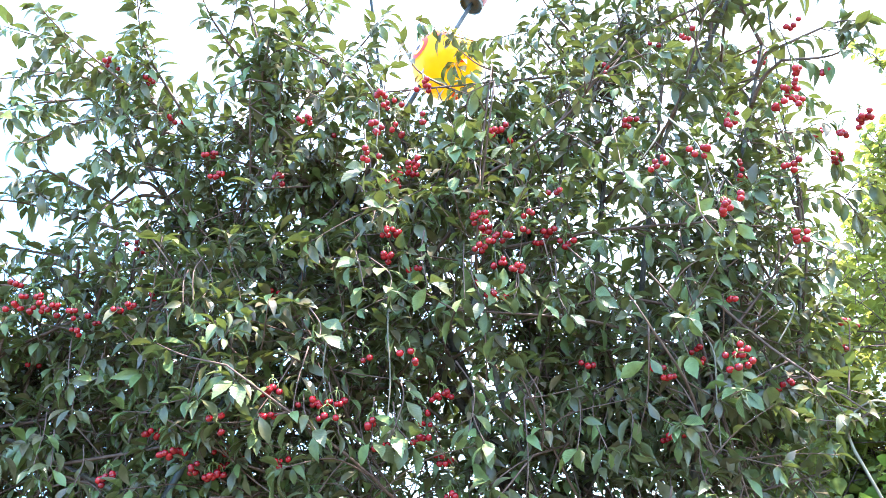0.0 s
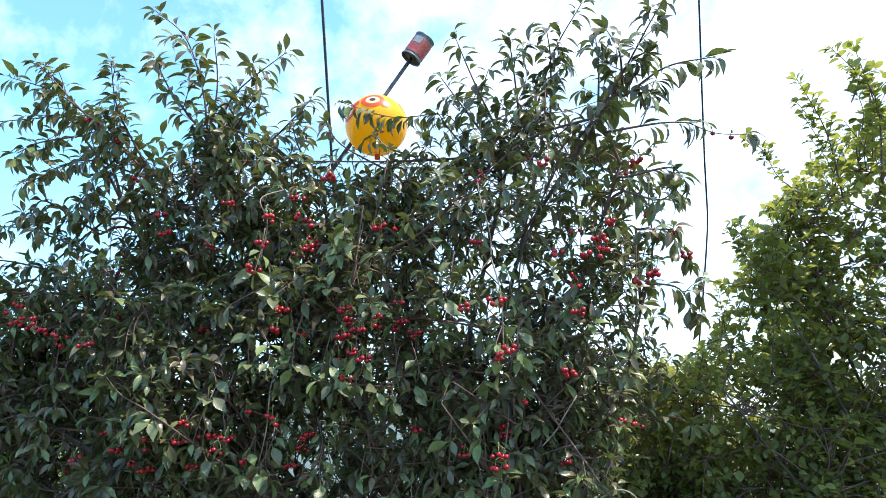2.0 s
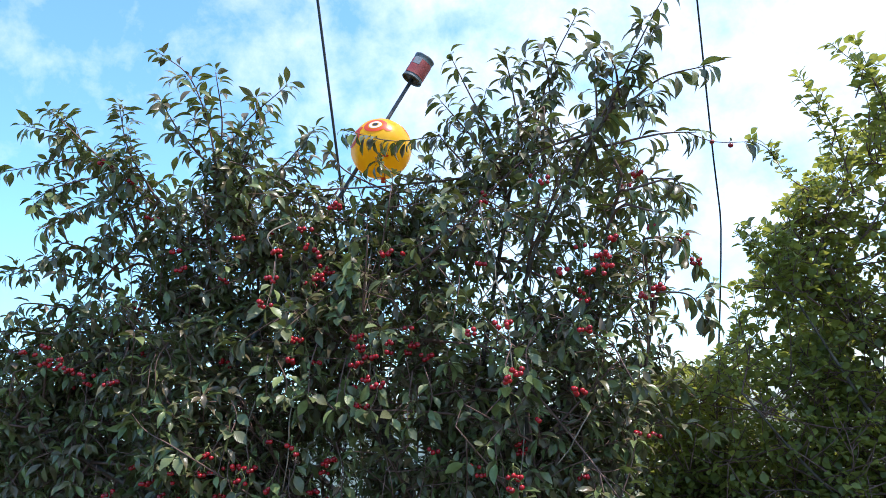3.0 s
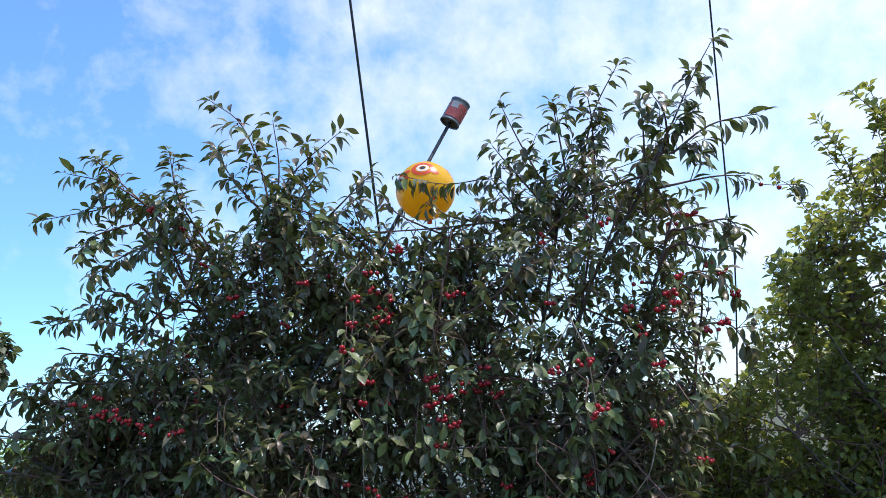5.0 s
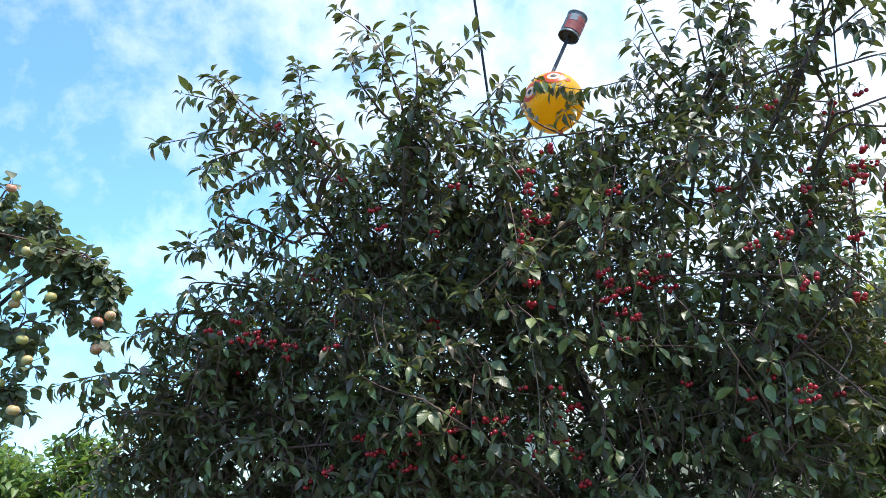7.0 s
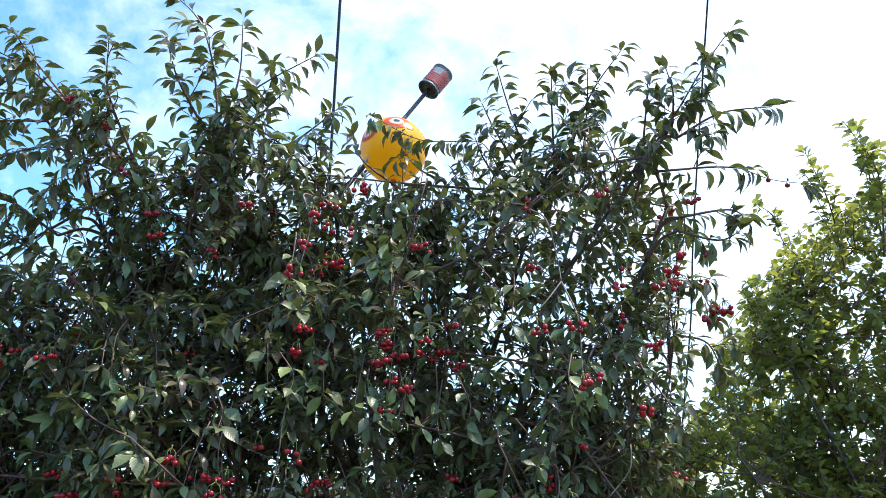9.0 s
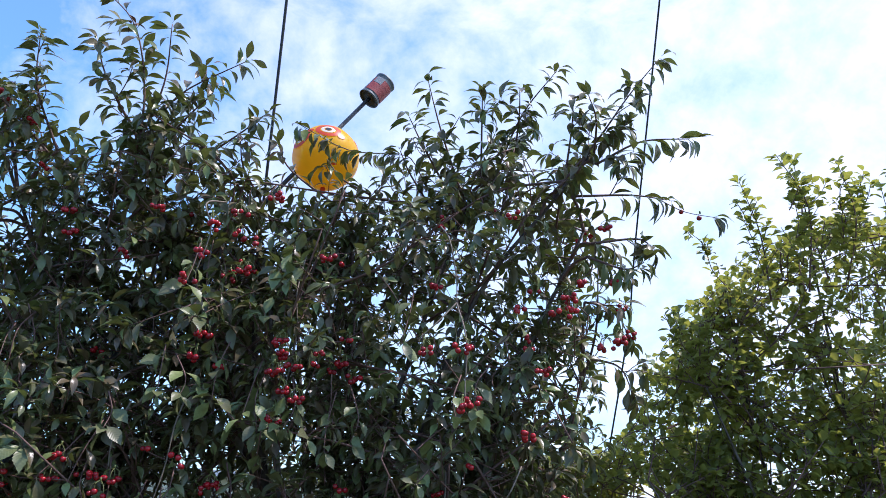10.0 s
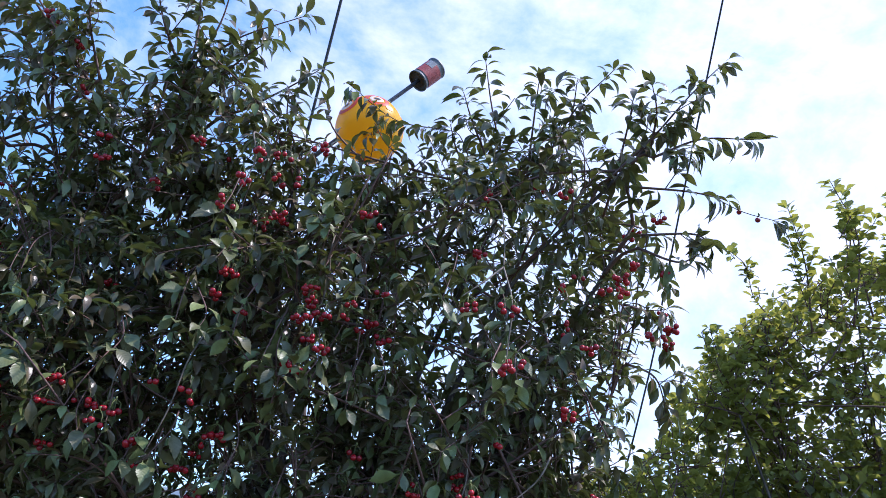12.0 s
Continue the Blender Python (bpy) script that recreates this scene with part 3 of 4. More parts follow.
MIDDLE_BRANCHES = [
    [(0.22, 1.50, 2.49), (0.06, 1.44, 2.58), (0.02, 1.38, 2.63)],
    [(-0.03, 1.48, 2.50), (-0.08, 1.42, 2.57), (-0.09, 1.36, 2.64)],
    [(0.52, 1.48, 2.47), (0.42, 1.42, 2.59), (0.38, 1.36, 2.64)],
    [(0.58, 1.45, 2.56), (0.50, 1.39, 2.75), (0.45, 1.33, 2.88)],
    [(0.55, 1.45, 2.54), (0.45, 1.39, 2.68), (0.40, 1.33, 2.74)],
    [(0.64, 1.44, 2.59), (0.63, 1.38, 2.77), (0.62, 1.32, 2.85)],
    [(0.68, 1.45, 2.61), (0.76, 1.39, 2.82), (0.86, 1.33, 2.96)],
    [(0.74, 1.45, 2.64), (0.75, 1.39, 2.80), (0.74, 1.33, 2.88)],
]
RIGHT_BRANCHES = [
    [(0.87, 1.32, 2.55), (0.88, 1.26, 2.70), (0.87, 1.20, 2.76)],
    [(0.94, 1.24, 2.62), (0.93, 1.18, 2.70), (0.89, 1.12, 2.74)],
    [(0.92, 1.24, 2.34), (1.03, 1.18, 2.34), (1.05, 1.12, 2.29)],
    [(0.91, 1.24, 2.30), (0.99, 1.18, 2.25), (1.02, 1.12, 2.25)],
    [(0.98, 1.50, 2.44), (1.08, 1.52, 2.44), (1.14, 1.55, 2.37)],
    [(0.98, 1.50, 2.25), (1.08, 1.52, 2.24), (1.14, 1.55, 2.15)],
    [(1.00, 1.52, 2.08), (1.10, 1.54, 2.06), (1.15, 1.57, 1.97)],
]
for pts in LEFT_BRANCHES + LEFT_LOW_BRANCHES + MIDDLE_BRANCHES:
    leafy_branch(pts)
for pts in RIGHT_BRANCHES:
    leafy_branch(pts, 0.072, 0.6, 0.017, 0.8)
# the tall limb's thin leader and the sparse twigs beside it
leafy_branch([(0.82, 1.24, 2.49), (0.94, 1.21, 2.65), (1.03, 1.18, 2.79), (1.12, 1.15, 2.91)], 0.074, 0.5, 0.016, 0.8)
leafy_branch([(0.94, 1.22, 2.58), (1.05, 1.16, 2.63), (1.17, 1.10, 2.62)], 0.072, 0.4, 0.015, 0.9)
leafy_branch([(0.87, 1.24, 2.48), (1.03, 1.20, 2.48), (1.12, 1.17, 2.46)], 0.070, 0.5, 0.016, 0.9)
cc.shoot((1.10, 1.18, 2.465), (1.24, 1.12, 2.395), 0.062, 0.1, r0=0.0018, start=0.9, droop=0.5, tuft=(5, 6))


# a withered tuft on the tallest left shoot
DRY_LEAF = leaf_material("withered_leaf", (0.42, 0.38, 0.26), (0.55, 0.50, 0.36), (0.65, 0.60, 0.46), (0.5, 0.45, 0.25), 0.25, 0.6, False)
BROWN_LEAF = leaf_material("brown_curled_leaf", (0.07, 0.03, 0.02), (0.11, 0.05, 0.03), (0.16, 0.08, 0.045), (0.12, 0.06, 0.03), 0.1, 0.6, False)
for mat, spot0, count, size, lab in [(DRY_LEAF, (-0.45, 1.27, 2.945), 7, 0.06, "pale withered leaves"), (BROWN_LEAF, (-0.42, 1.28, 2.93), 7, 0.035, "brown curled leaves")]:
    pl = np.array([np.array(spot0) + rng.normal(0, 0.014 if mat is DRY_LEAF else 0.006, 3) for k in range(count)]) - cc.o
    dr = np.array([(-0.7 + 0.3 * rng.normal(), -0.3, -0.4 + 0.4 * rng.normal()) if mat is DRY_LEAF else tuple(rng.normal(0, 1, 3)) for k in range(count)])
    tagged(leaf_mass("withered_tuft", pl, dr, np.array([(0, -0.3, 1.0)] * count), np.full(count, size), CHERRY_LEAVES, mat, cherry, lab), kind="")


# leafy patches of the crown: centre, half widths, number of shoots
def leafy_patch(px, py, pz, wx, wz, cnt):
    for k in range(cnt):
        foot = np.array((px + wx * rng.normal(0, 0.6), py + 0.1 + 0.08 * rng.normal(), pz + wz * rng.normal(0, 0.6)))
        tip = foot + np.array((rng.normal(0, 0.09), -0.06 + rng.normal(0, 0.05), 0.03 + rng.normal(0, 0.08)))
        if foot[2] < cherry_top(foot[0]) + 0.03:
            rooted(foot, tip, 0.056, 0.03, r0=0.0022, start=0.2, droop=0.15, tuft=(5, 8), rosette=1.0)


UPPER_PATCHES = [(-0.48, 1.44, 2.48, 0.24, 0.12, 26), (0.62, 1.42, 2.52, 0.26, 0.12, 7), (-1.3, 1.66, 1.98, 0.16, 0.1, 14), (0.85, 1.34, 2.40, 0.16, 0.14, 7),
                 (-0.30, 1.42, 2.45, 0.2, 0.14, 10), (-0.40, 1.32, 2.05, 0.2, 0.12, 12), (-0.55, 1.75, 1.6, 0.35, 0.2, 36),
                 (-0.05, 1.8, 1.6, 0.35, 0.25, 42), (0.40, 1.8, 1.62, 0.28, 0.25, 34), (0.65, 1.75, 1.6, 0.13, 0.2, 16)]
LOWER_PATCHES = [(-1.0, 1.75, 1.6, 0.25, 0.2, 24), (-1.35, 1.68, 1.8, 0.2, 0.14, 26), (-1.5, 1.72, 1.66, 0.16, 0.14, 22),
                 (-0.18, 1.5, 2.36, 0.2, 0.12, 18), (0.12, 1.5, 2.36, 0.16, 0.08, 12), (0.78, 1.42, 1.85, 0.12, 0.2, 14),
                 (0.72, 1.48, 1.6, 0.10, 0.14, 12), (0.88, 1.4, 2.15, 0.1, 0.15, 12), (-1.0, 1.62, 2.1, 0.16, 0.1, 18),
                 (0.44, 1.42, 2.50, 0.10, 0.08, 9), (0.26, 1.46, 2.42, 0.12, 0.06, 12), (-0.7, 1.55, 2.3, 0.16, 0.14, 16), (0.35, 1.45, 2.3, 0.22, 0.14, 10),
                 (0.30, 1.62, 2.13, 0.12, 0.10, 10), (0.34, 1.62, 1.90, 0.12, 0.10, 10), (-0.52, 1.55, 2.33, 0.08, 0.06, 6), (0.84, 1.50, 2.26, 0.12, 0.10, 10),
                 (0.60, 1.42, 2.66, 0.16, 0.06, 5), (0.17, 1.48, 2.50, 0.10, 0.05, 8), (0.88, 1.42, 2.55, 0.12, 0.08, 4), (0.98, 1.60, 1.80, 0.08, 0.14, 10), (0.52, 1.62, 1.52, 0.25, 0.14, 26), (0.75, 1.62, 1.72, 0.12, 0.14, 12), (0.62, 1.62, 2.05, 0.14, 0.12, 14), (0.68, 1.70, 1.76, 0.18, 0.16, 16), (0.40, 1.75, 1.76, 0.20, 0.16, 16)]
for row in UPPER_PATCHES + LOWER_PATCHES:
    leafy_patch(*row)
# a leafy twig that crosses in front of the ball, and a bare one below it
cc.shoot((0.48, 1.46, 2.56), (0.36, 1.42, 2.655), 0.052, 0.016, start=0.1, droop=0.6, spread=0.8)
cc.shoot((0.38, 1.42, 2.66), (0.07, 1.36, 2.70), 0.062, 0.0062, start=0.02, droop=0.9, spread=0.8)
cc.shoot((0.30, 1.43, 2.52), (0.165, 1.38, 2.60), 0.040, 0.08, r0=0.0050, start=0.85, droop=0.4, tuft=(1, 2))
# drooping fruit shoots on the near face of the crown
NEAR_LOW = [(-0.34, 1.25, 1.64), (-0.29, 1.25, 1.60), (-0.25, 1.25, 1.59), (-0.19, 1.25, 1.56), (-0.15, 1.25, 1.57), (-0.11, 1.25, 1.55), (0.00, 1.25, 1.55), (0.03, 1.25, 1.52),
            (-0.41, 1.25, 1.66), (0.27, 1.30, 1.48), (0.21, 1.30, 1.49), (0.31, 1.30, 1.47), (-0.89, 1.40, 1.66), (-0.84, 1.40, 1.61), (-0.93, 1.40, 1.66), (-0.86, 1.40, 1.84),
            (-0.80, 1.40, 1.83), (-0.85, 1.40, 1.77), (-0.68, 1.40, 1.77), (-0.53, 1.40, 1.82), (0.47, 1.25, 1.62)]
NEAR_HIGH = [(-0.55, 1.25, 1.92), (-0.51, 1.25, 1.93), (-0.53, 1.26, 1.90), (-0.70, 1.30, 1.94), (-0.44, 1.30, 1.93), (-0.16, 1.20, 1.86), (-0.11, 1.20, 1.85), (0.04, 1.20, 1.81),
             (0.08, 1.20, 1.78), (0.19, 1.20, 1.77), (0.24, 1.20, 1.74), (0.30, 1.20, 1.77), (0.58, 1.22, 2.01), (0.69, 1.25, 1.92), (0.49, 1.25, 2.15),
             (-0.26, 1.18, 1.77), (-0.03, 1.18, 1.84), (0.59, 1.10, 1.83), (0.54, 1.08, 1.80), (0.14, 1.18, 1.79), (-0.12, 1.12, 2.10), (0.40, 1.10, 1.99)]
for x, y, z in NEAR_LOW + NEAR_HIGH:
    cc.shoot((x + rng.normal(0, 0.03), y + 0.06, z + rng.uniform(0.09, 0.17)), (x, y, z), 0.060, 0.036, r0=0.002, start=0.3, droop=0.45, spread=1.05, tuft=(3, 6), rosette=1.15)
cc.twigs(cherry, TWIG)

# the leaves nearest to the walk are parts of their own, the rest one mass
split_leaves(cc, CHERRY_LEAVES, [(0.23, 0.5, 0.3), (0.24, 0.3, 0.42), (0.22, 0.75, 0.3), (0.235, 0.2, 0.36), (0.24, 0.6, 0.38)], 0.11, CHERRY_LEAF, CHERRY_LEAF_ONE, cherry, 290,
             (0.1, -0.5, 1.6), "dense dark green pointed cherry leaves", 4.0, 0.060)

# bare hanging stems that carry fruit on the near face
for pts in [[(0.50, 1.25, 2.36), (0.51, 1.12, 2.27), (0.53, 1.12, 2.17), (0.53, 1.10, 2.10)], [(0.53, 1.10, 2.10), (0.48, 1.08, 2.04), (0.44, 1.08, 2.0)],
            [(0.53, 1.10, 2.10), (0.55, 1.06, 2.0), (0.55, 1.06, 1.9), (0.55, 1.06, 1.86)], [(0.14, 1.36, 2.30), (0.13, 1.28, 2.15), (0.14, 1.28, 2.04), (0.12, 1.27, 1.84)],
            [(-0.08, 1.25, 2.38), (-0.09, 1.08, 2.30), (-0.07, 1.08, 2.23), (-0.09, 1.08, 2.12)], [(-0.12, 1.36, 1.90), (-0.13, 1.30, 1.80), (-0.14, 1.30, 1.69), (-0.17, 1.30, 1.56)],
            [(-0.28, 1.60, 2.02), (-0.33, 1.50, 1.98), (-0.40, 1.50, 1.89), (-0.46, 1.52, 1.82)], [(-0.26, 1.36, 1.86), (-0.27, 1.33, 1.80), (-0.28, 1.33, 1.75), (-0.28, 1.34, 1.69)],
            [(0.55, 1.36, 1.72), (0.54, 1.30, 1.64), (0.52, 1.30, 1.56), (0.49, 1.30, 1.44)], [(0.74, 1.32, 1.74), (0.69, 1.20, 1.68), (0.67, 1.20, 1.65), (0.63, 1.20, 1.61)]]:
    v, f = [], []
    tube(spline(pts, 6) - cc.o, 0.0023, 0.0014, 6, v, f, 0.2)
    mesh_object("hanging_stem", v, f, HANG_STEM, cherry, "pale bare hanging stem")

# cherries: clusters of stalks, each cherry a part of its cluster
bm = bmesh.new()
bmesh.ops.create_uvsphere(bm, u_segments=12, v_segments=8, radius=0.5)
for v in bm.verts:
    r = math.hypot(v.co.x, v.co.y)
    if v.co.z > 0:
        v.co.z -= 0.16 * max(0.0, 1 - r / 0.28)
    v.co.x *= 1.06
    v.co.y *= 1.0 + 0.04 * (v.co.x > 0)
cherry_me = bpy.data.meshes.new("cherry")
bm.to_mesh(cherry_me)
bm.free()
cherry_me.materials.append(CHERRY)
cherry_me.polygons.foreach_set("use_smooth", [True] * len(cherry_me.polygons))


def cherry_cluster(place, n, reach=0.027, size=0.0136):
    place = np.array(place, float) + (0, -0.01, 0.012)
    v, f, ends = [], [], []
    for i in range(n):
        a = rng.random() * 6.28
        s = rng.uniform(0.25, 0.8)
        end = place + np.array((math.cos(a) * reach * s, math.sin(a) * reach * s, -reach * rng.uniform(0.55, 1.05)))
        mid = (place + end) / 2 + np.array((math.cos(a), math.sin(a), 0.4)) * reach * 0.2
        tube(spline([place, mid, end], 3) - cc.o, 0.0010, 0.0007, 4, v, f)
        ends.append(end)
    tube(np.array([place + (0, 0, 0.006), place - (0, 0, 0.002)]) - cc.o, 0.003, 0.002, 5, v, f)
    st = mesh_object("cherry_spur", v, f, STALK, cherry)
    for e in ends:
        d = size * rng.uniform(0.88, 1.12)
        ob = new("cherry", cherry_me)
        ob.parent = st
        ob.matrix_basis = Matrix.LocRotScale(Vector(e - cc.o - np.array((0, 0, d * 0.36))), Euler((rng.normal(0, 0.3), rng.normal(0, 0.3), rng.random() * 6)), Vector((d,) * 3))


MIDDLE_FRUIT = [(0.11, 1.24, 2.02, 4), (0.12, 1.23, 1.99, 3), (0.10, 1.22, 1.94, 3), (0.15, 1.22, 1.96, 3), (0.12, 1.22, 1.90, 2), (0.16, 1.22, 1.88, 2), (0.11, 1.22, 1.83, 3),
                (0.26, 1.30, 1.99, 4), (0.30, 1.30, 1.95, 3), (-0.09, 1.28, 2.04, 4), (-0.10, 1.28, 1.98, 2), (-0.09, 1.08, 2.19, 3), (-0.10, 1.08, 2.12, 2), (-0.07, 1.08, 2.26, 2),
                (0.45, 1.06, 1.98, 2), (0.05, 1.30, 2.44, 3), (0.20, 1.28, 2.27, 4), (0.54, 1.05, 1.99, 3), (0.56, 1.04, 1.87, 3), (0.54, 1.04, 1.85, 2)]
RIGHT_FRUIT = [(0.81, 1.12, 2.15, 4), (0.79, 1.12, 2.11, 3), (0.75, 1.12, 1.96, 2), (0.71, 1.12, 1.81, 3), (0.52, 1.15, 1.61, 3), (0.52, 1.15, 1.58, 2), (0.94, 1.12, 2.05, 5),
               (0.93, 1.53, 1.67, 3), (0.49, 1.22, 2.19, 2), (0.71, 1.20, 2.14, 2), (0.42, 1.36, 1.51, 5), (0.85, 1.12, 2.20, 3), (0.83, 1.12, 2.13, 2), (0.92, 1.15, 2.04, 3),
               (0.70, 1.38, 1.58, 2), (1.13, 1.54, 2.18, 4), (1.10, 1.53, 2.26, 2), (0.87, 1.37, 1.68, 2)]
LEFT_FRUIT = [(-0.69, 1.30, 1.97, 3), (-0.38, 1.30, 1.73, 2), (-0.39, 1.30, 1.68, 2), (-0.31, 1.30, 1.69, 2), (-0.25, 1.30, 1.68, 3), (-0.27, 1.28, 1.65, 1), (-0.18, 1.28, 1.62, 2),
              (-0.17, 1.28, 1.58, 2), (-0.93, 1.40, 2.05, 3), (-0.99, 1.40, 2.06, 2), (-1.07, 1.42, 2.11, 2), (-0.63, 1.40, 1.66, 4), (-0.58, 1.40, 1.62, 3), (-0.04, 1.38, 1.68, 4),
              (-0.51, 1.36, 2.38, 3), (-0.49, 1.36, 2.32, 3), (-0.67, 1.36, 2.64, 2), (-0.76, 1.36, 2.72, 2), (-0.59, 1.36, 2.50, 2), (-0.34, 1.34, 2.26, 2)]
LAST_FRUIT = [(-0.04, 1.30, 2.32, 2), (-0.02, 1.30, 2.22, 3), (-0.25, 1.26, 2.37, 2), (-0.04, 1.26, 2.37, 2), (-0.54, 1.40, 1.60, 4), (-0.62, 1.40, 1.66, 3), (-0.66, 1.40, 1.71, 3),
              (-0.10, 1.38, 1.60, 3), (-0.77, 1.42, 1.64, 2), (-0.39, 1.40, 1.60, 2), (-0.05, 1.40, 1.47, 2), (-0.94, 1.38, 2.07, 2), (-0.88, 1.38, 2.03, 2), (-0.83, 1.38, 2.01, 2), (-0.99, 1.40, 2.12, 2)]
for x, y, z, n in MIDDLE_FRUIT + RIGHT_FRUIT + LEFT_FRUIT + LAST_FRUIT:
    cherry_cluster((x, y, z), n + 2 + n // 2, reach=0.030)
cherry_cluster((1.152, 1.17, 2.425), 1, reach=0.012, size=0.0125)
cherry_cluster((1.198, 1.15, 2.402), 1, reach=0.012, size=0.0125)
spots = [(rng.uniform(-1.1, 1.0), rng.uniform(1.45, 2.5)) for k in range(44)]
for x, z in spots:
    if z < cherry_top(x) - 0.12 and x < cherry_side(z) - 0.08 and not (abs(x - 0.12) < 0.25 and z > 2.3):
        y = cherry_front(x) + 0.35 * max(0.0, 1.75 - z) + rng.uniform(0.05, 0.3)
        for k in range(int(rng.integers(1, 3))):
            cherry_cluster((x + rng.normal(0, 0.012), y + rng.normal(0, 0.012), z - 0.024 * k), int(rng.integers(2, 5)), reach=0.025, size=0.0132)

# ---- plum tree ----
plum = thing("plum_tree", (2.35, 2.35, 0), "light green plum tree with upright leafy shoots", "tree")
pc = Crown((2.35, 2.35, 0))
tv, tf = [], []
tube(spline([(2.35, 2.35, -0.05), (2.32, 2.34, 0.4), (2.36, 2.3, 0.8)], 5) - pc.o, 0.08, 0.06, 12, tv, tf, 0.12)
mesh_object("trunk", tv, tf, BARK, plum)
F = (2.36, 2.3, 0.8)
plum_main = limb_lines([
    [F, (2.0, 2.05, 1.3), (1.7, 1.85, 1.85), (1.55, 1.7, 2.4)], [F, (2.2, 2.0, 1.4), (2.0, 1.8, 2.0), (1.85, 1.65, 2.65)],
    [F, (2.35, 2.0, 1.5), (2.3, 1.85, 2.1), (2.22, 1.7, 2.75)], [F, (2.6, 2.1, 1.4), (2.75, 1.95, 2.0), (2.8, 1.85, 2.6)],
    [F, (1.9, 2.0, 1.1), (1.5, 1.8, 1.4), (1.25, 1.75, 1.75)], [F, (2.0, 2.4, 1.3), (1.8, 2.5, 1.7), (1.6, 2.45, 2.0)],
])
plum_side = limb_lines([
    [F, (1.8, 2.1, 1.0), (1.35, 2.05, 1.25), (1.05, 2.1, 1.6)], [F, (1.7, 2.3, 1.1), (1.3, 2.3, 1.4), (1.1, 2.3, 1.75)],
    [F, (2.3, 1.95, 1.2), (2.3, 1.75, 1.5), (2.45, 1.65, 1.9)], [F, (2.6, 2.0, 1.1), (2.75, 1.8, 1.4), (2.85, 1.7, 1.8)], [F, (1.9, 1.95, 1.2), (1.65, 1.75, 1.6), (1.45, 1.7, 2.05)], [F, (2.8, 2.2, 1.2), (3.1, 2.1, 1.6), (3.3, 2.0, 2.2)], [F, (2.2, 1.95, 1.1), (2.0, 1.7, 1.4), (1.9, 1.6, 1.7)],
    [F, (1.7, 2.4, 1.0), (1.2, 2.45, 1.35), (0.92, 2.4, 1.95)], [F, (1.8, 2.2, 0.9), (1.3, 2.2, 1.1), (0.9, 2.2, 1.45)],
])
plum_limbs = plum_main + plum_side
build_limbs(pc, plum_limbs, [(0.010, 0.003)] * 15, BARK, plum)
plum_top = interp_top([0.9, 1.1, 1.2, 1.35, 1.6, 1.8, 2.2, 2.8, 3.4], [1.8, 1.86, 1.92, 2.26, 2.5, 2.66, 2.8, 2.8, 2.5])


def low_limit(x):
    return float(np.interp(x, [0.9, 1.3, 1.8], [1.1, 1.0, 0.9]))


def in_plum(p):
    x, y, z = p
    k = 2.2 / (y + 0.4)          # the side towards the cherry falls back as it goes deeper
    side, high = 0.25 + (x - 0.25) * k, 1.6 + (z - 1.6) * k
    edge = 0.80 if high < 1.84 else 1.17 + 0.34 * (high - 1.9)
    return side > edge and x < 3.5 and 1.55 + 0.3 * max(0.0, 2.0 - x) < y < 3.0 and low_limit(x) < z and high < plum_top(side)


fill_crown(pc, plum_limbs, 250, in_plum, 0.036, 0.0145, np.array((2.3, 2.2, 1.6)), branch_len=(0.2, 0.5), shoots=10, length=(0.10, 0.26), droop=0.2, lift=0.5, tuft=(4, 7), thick=0.0026)
fill_crown(pc, plum_limbs, 130, lambda p: in_plum(p) and p[0] > 1.45 and 1.55 < p[2] < 2.3, 0.040, 0.019, np.array((2.0, 2.2, 1.4)), branch_len=(0.2, 0.5), shoots=9, length=(0.10, 0.24), droop=0.2, lift=0.3, tuft=(4, 7), thick=0.0026)
fill_crown(pc, plum_limbs[4:5] + plum_limbs[6:13], 75, lambda p: in_plum(p) and 1.05 < p[0] < 2.2 and p[2] < 1.66, 0.038, 0.019, np.array((2.0, 2.2, 1.2)), branch_len=(0.2, 0.5), shoots=9, length=(0.10, 0.24), droop=0.2, lift=0.3, tuft=(4, 7), thick=0.0026)
# upright shoots that stand above the crown: foot, tip
PLUM_SHOOTS = [((1.68, 1.64, 2.35), (1.55, 1.53, 2.73)), ((1.77, 1.56, 2.36), (1.60, 1.38, 2.76)), ((1.86, 1.58, 2.42), (1.71, 1.46, 2.80)), ((1.93, 1.58, 2.42), (1.84, 1.42, 2.79)),
               ((1.47, 1.68, 2.08), (1.29, 1.63, 2.27)), ((2.15, 1.64, 2.50), (2.17, 1.50, 2.92)), ((2.02, 1.64, 2.50), (2.0, 1.50, 2.80)),
               ((2.36, 1.64, 2.60), (2.40, 1.50, 2.95)), ((2.65, 1.64, 2.60), (2.70, 1.50, 2.95)), ((1.52, 1.68, 2.0), (1.34, 1.66, 2.20))]
for low, tip in PLUM_SHOOTS:
    low, tip = np.array(low), np.array(tip)
    pc.shoot(low, tip, 0.041, 0.0075, r0=0.0035, start=0.05, droop=0.1, spread=0.85)
    for q0 in (0.2, 0.4, 0.6):
        q = low * (1 - q0) + tip * q0
        for k in range(2):
            side = np.array((rng.uniform(-0.08, 0.08), -0.03, 0.13 * (1 - 0.5 * q0)))
            pc.shoot(q, q + side, 0.039, 0.011, r0=0.002, start=0.1, droop=0.1, spread=0.85)
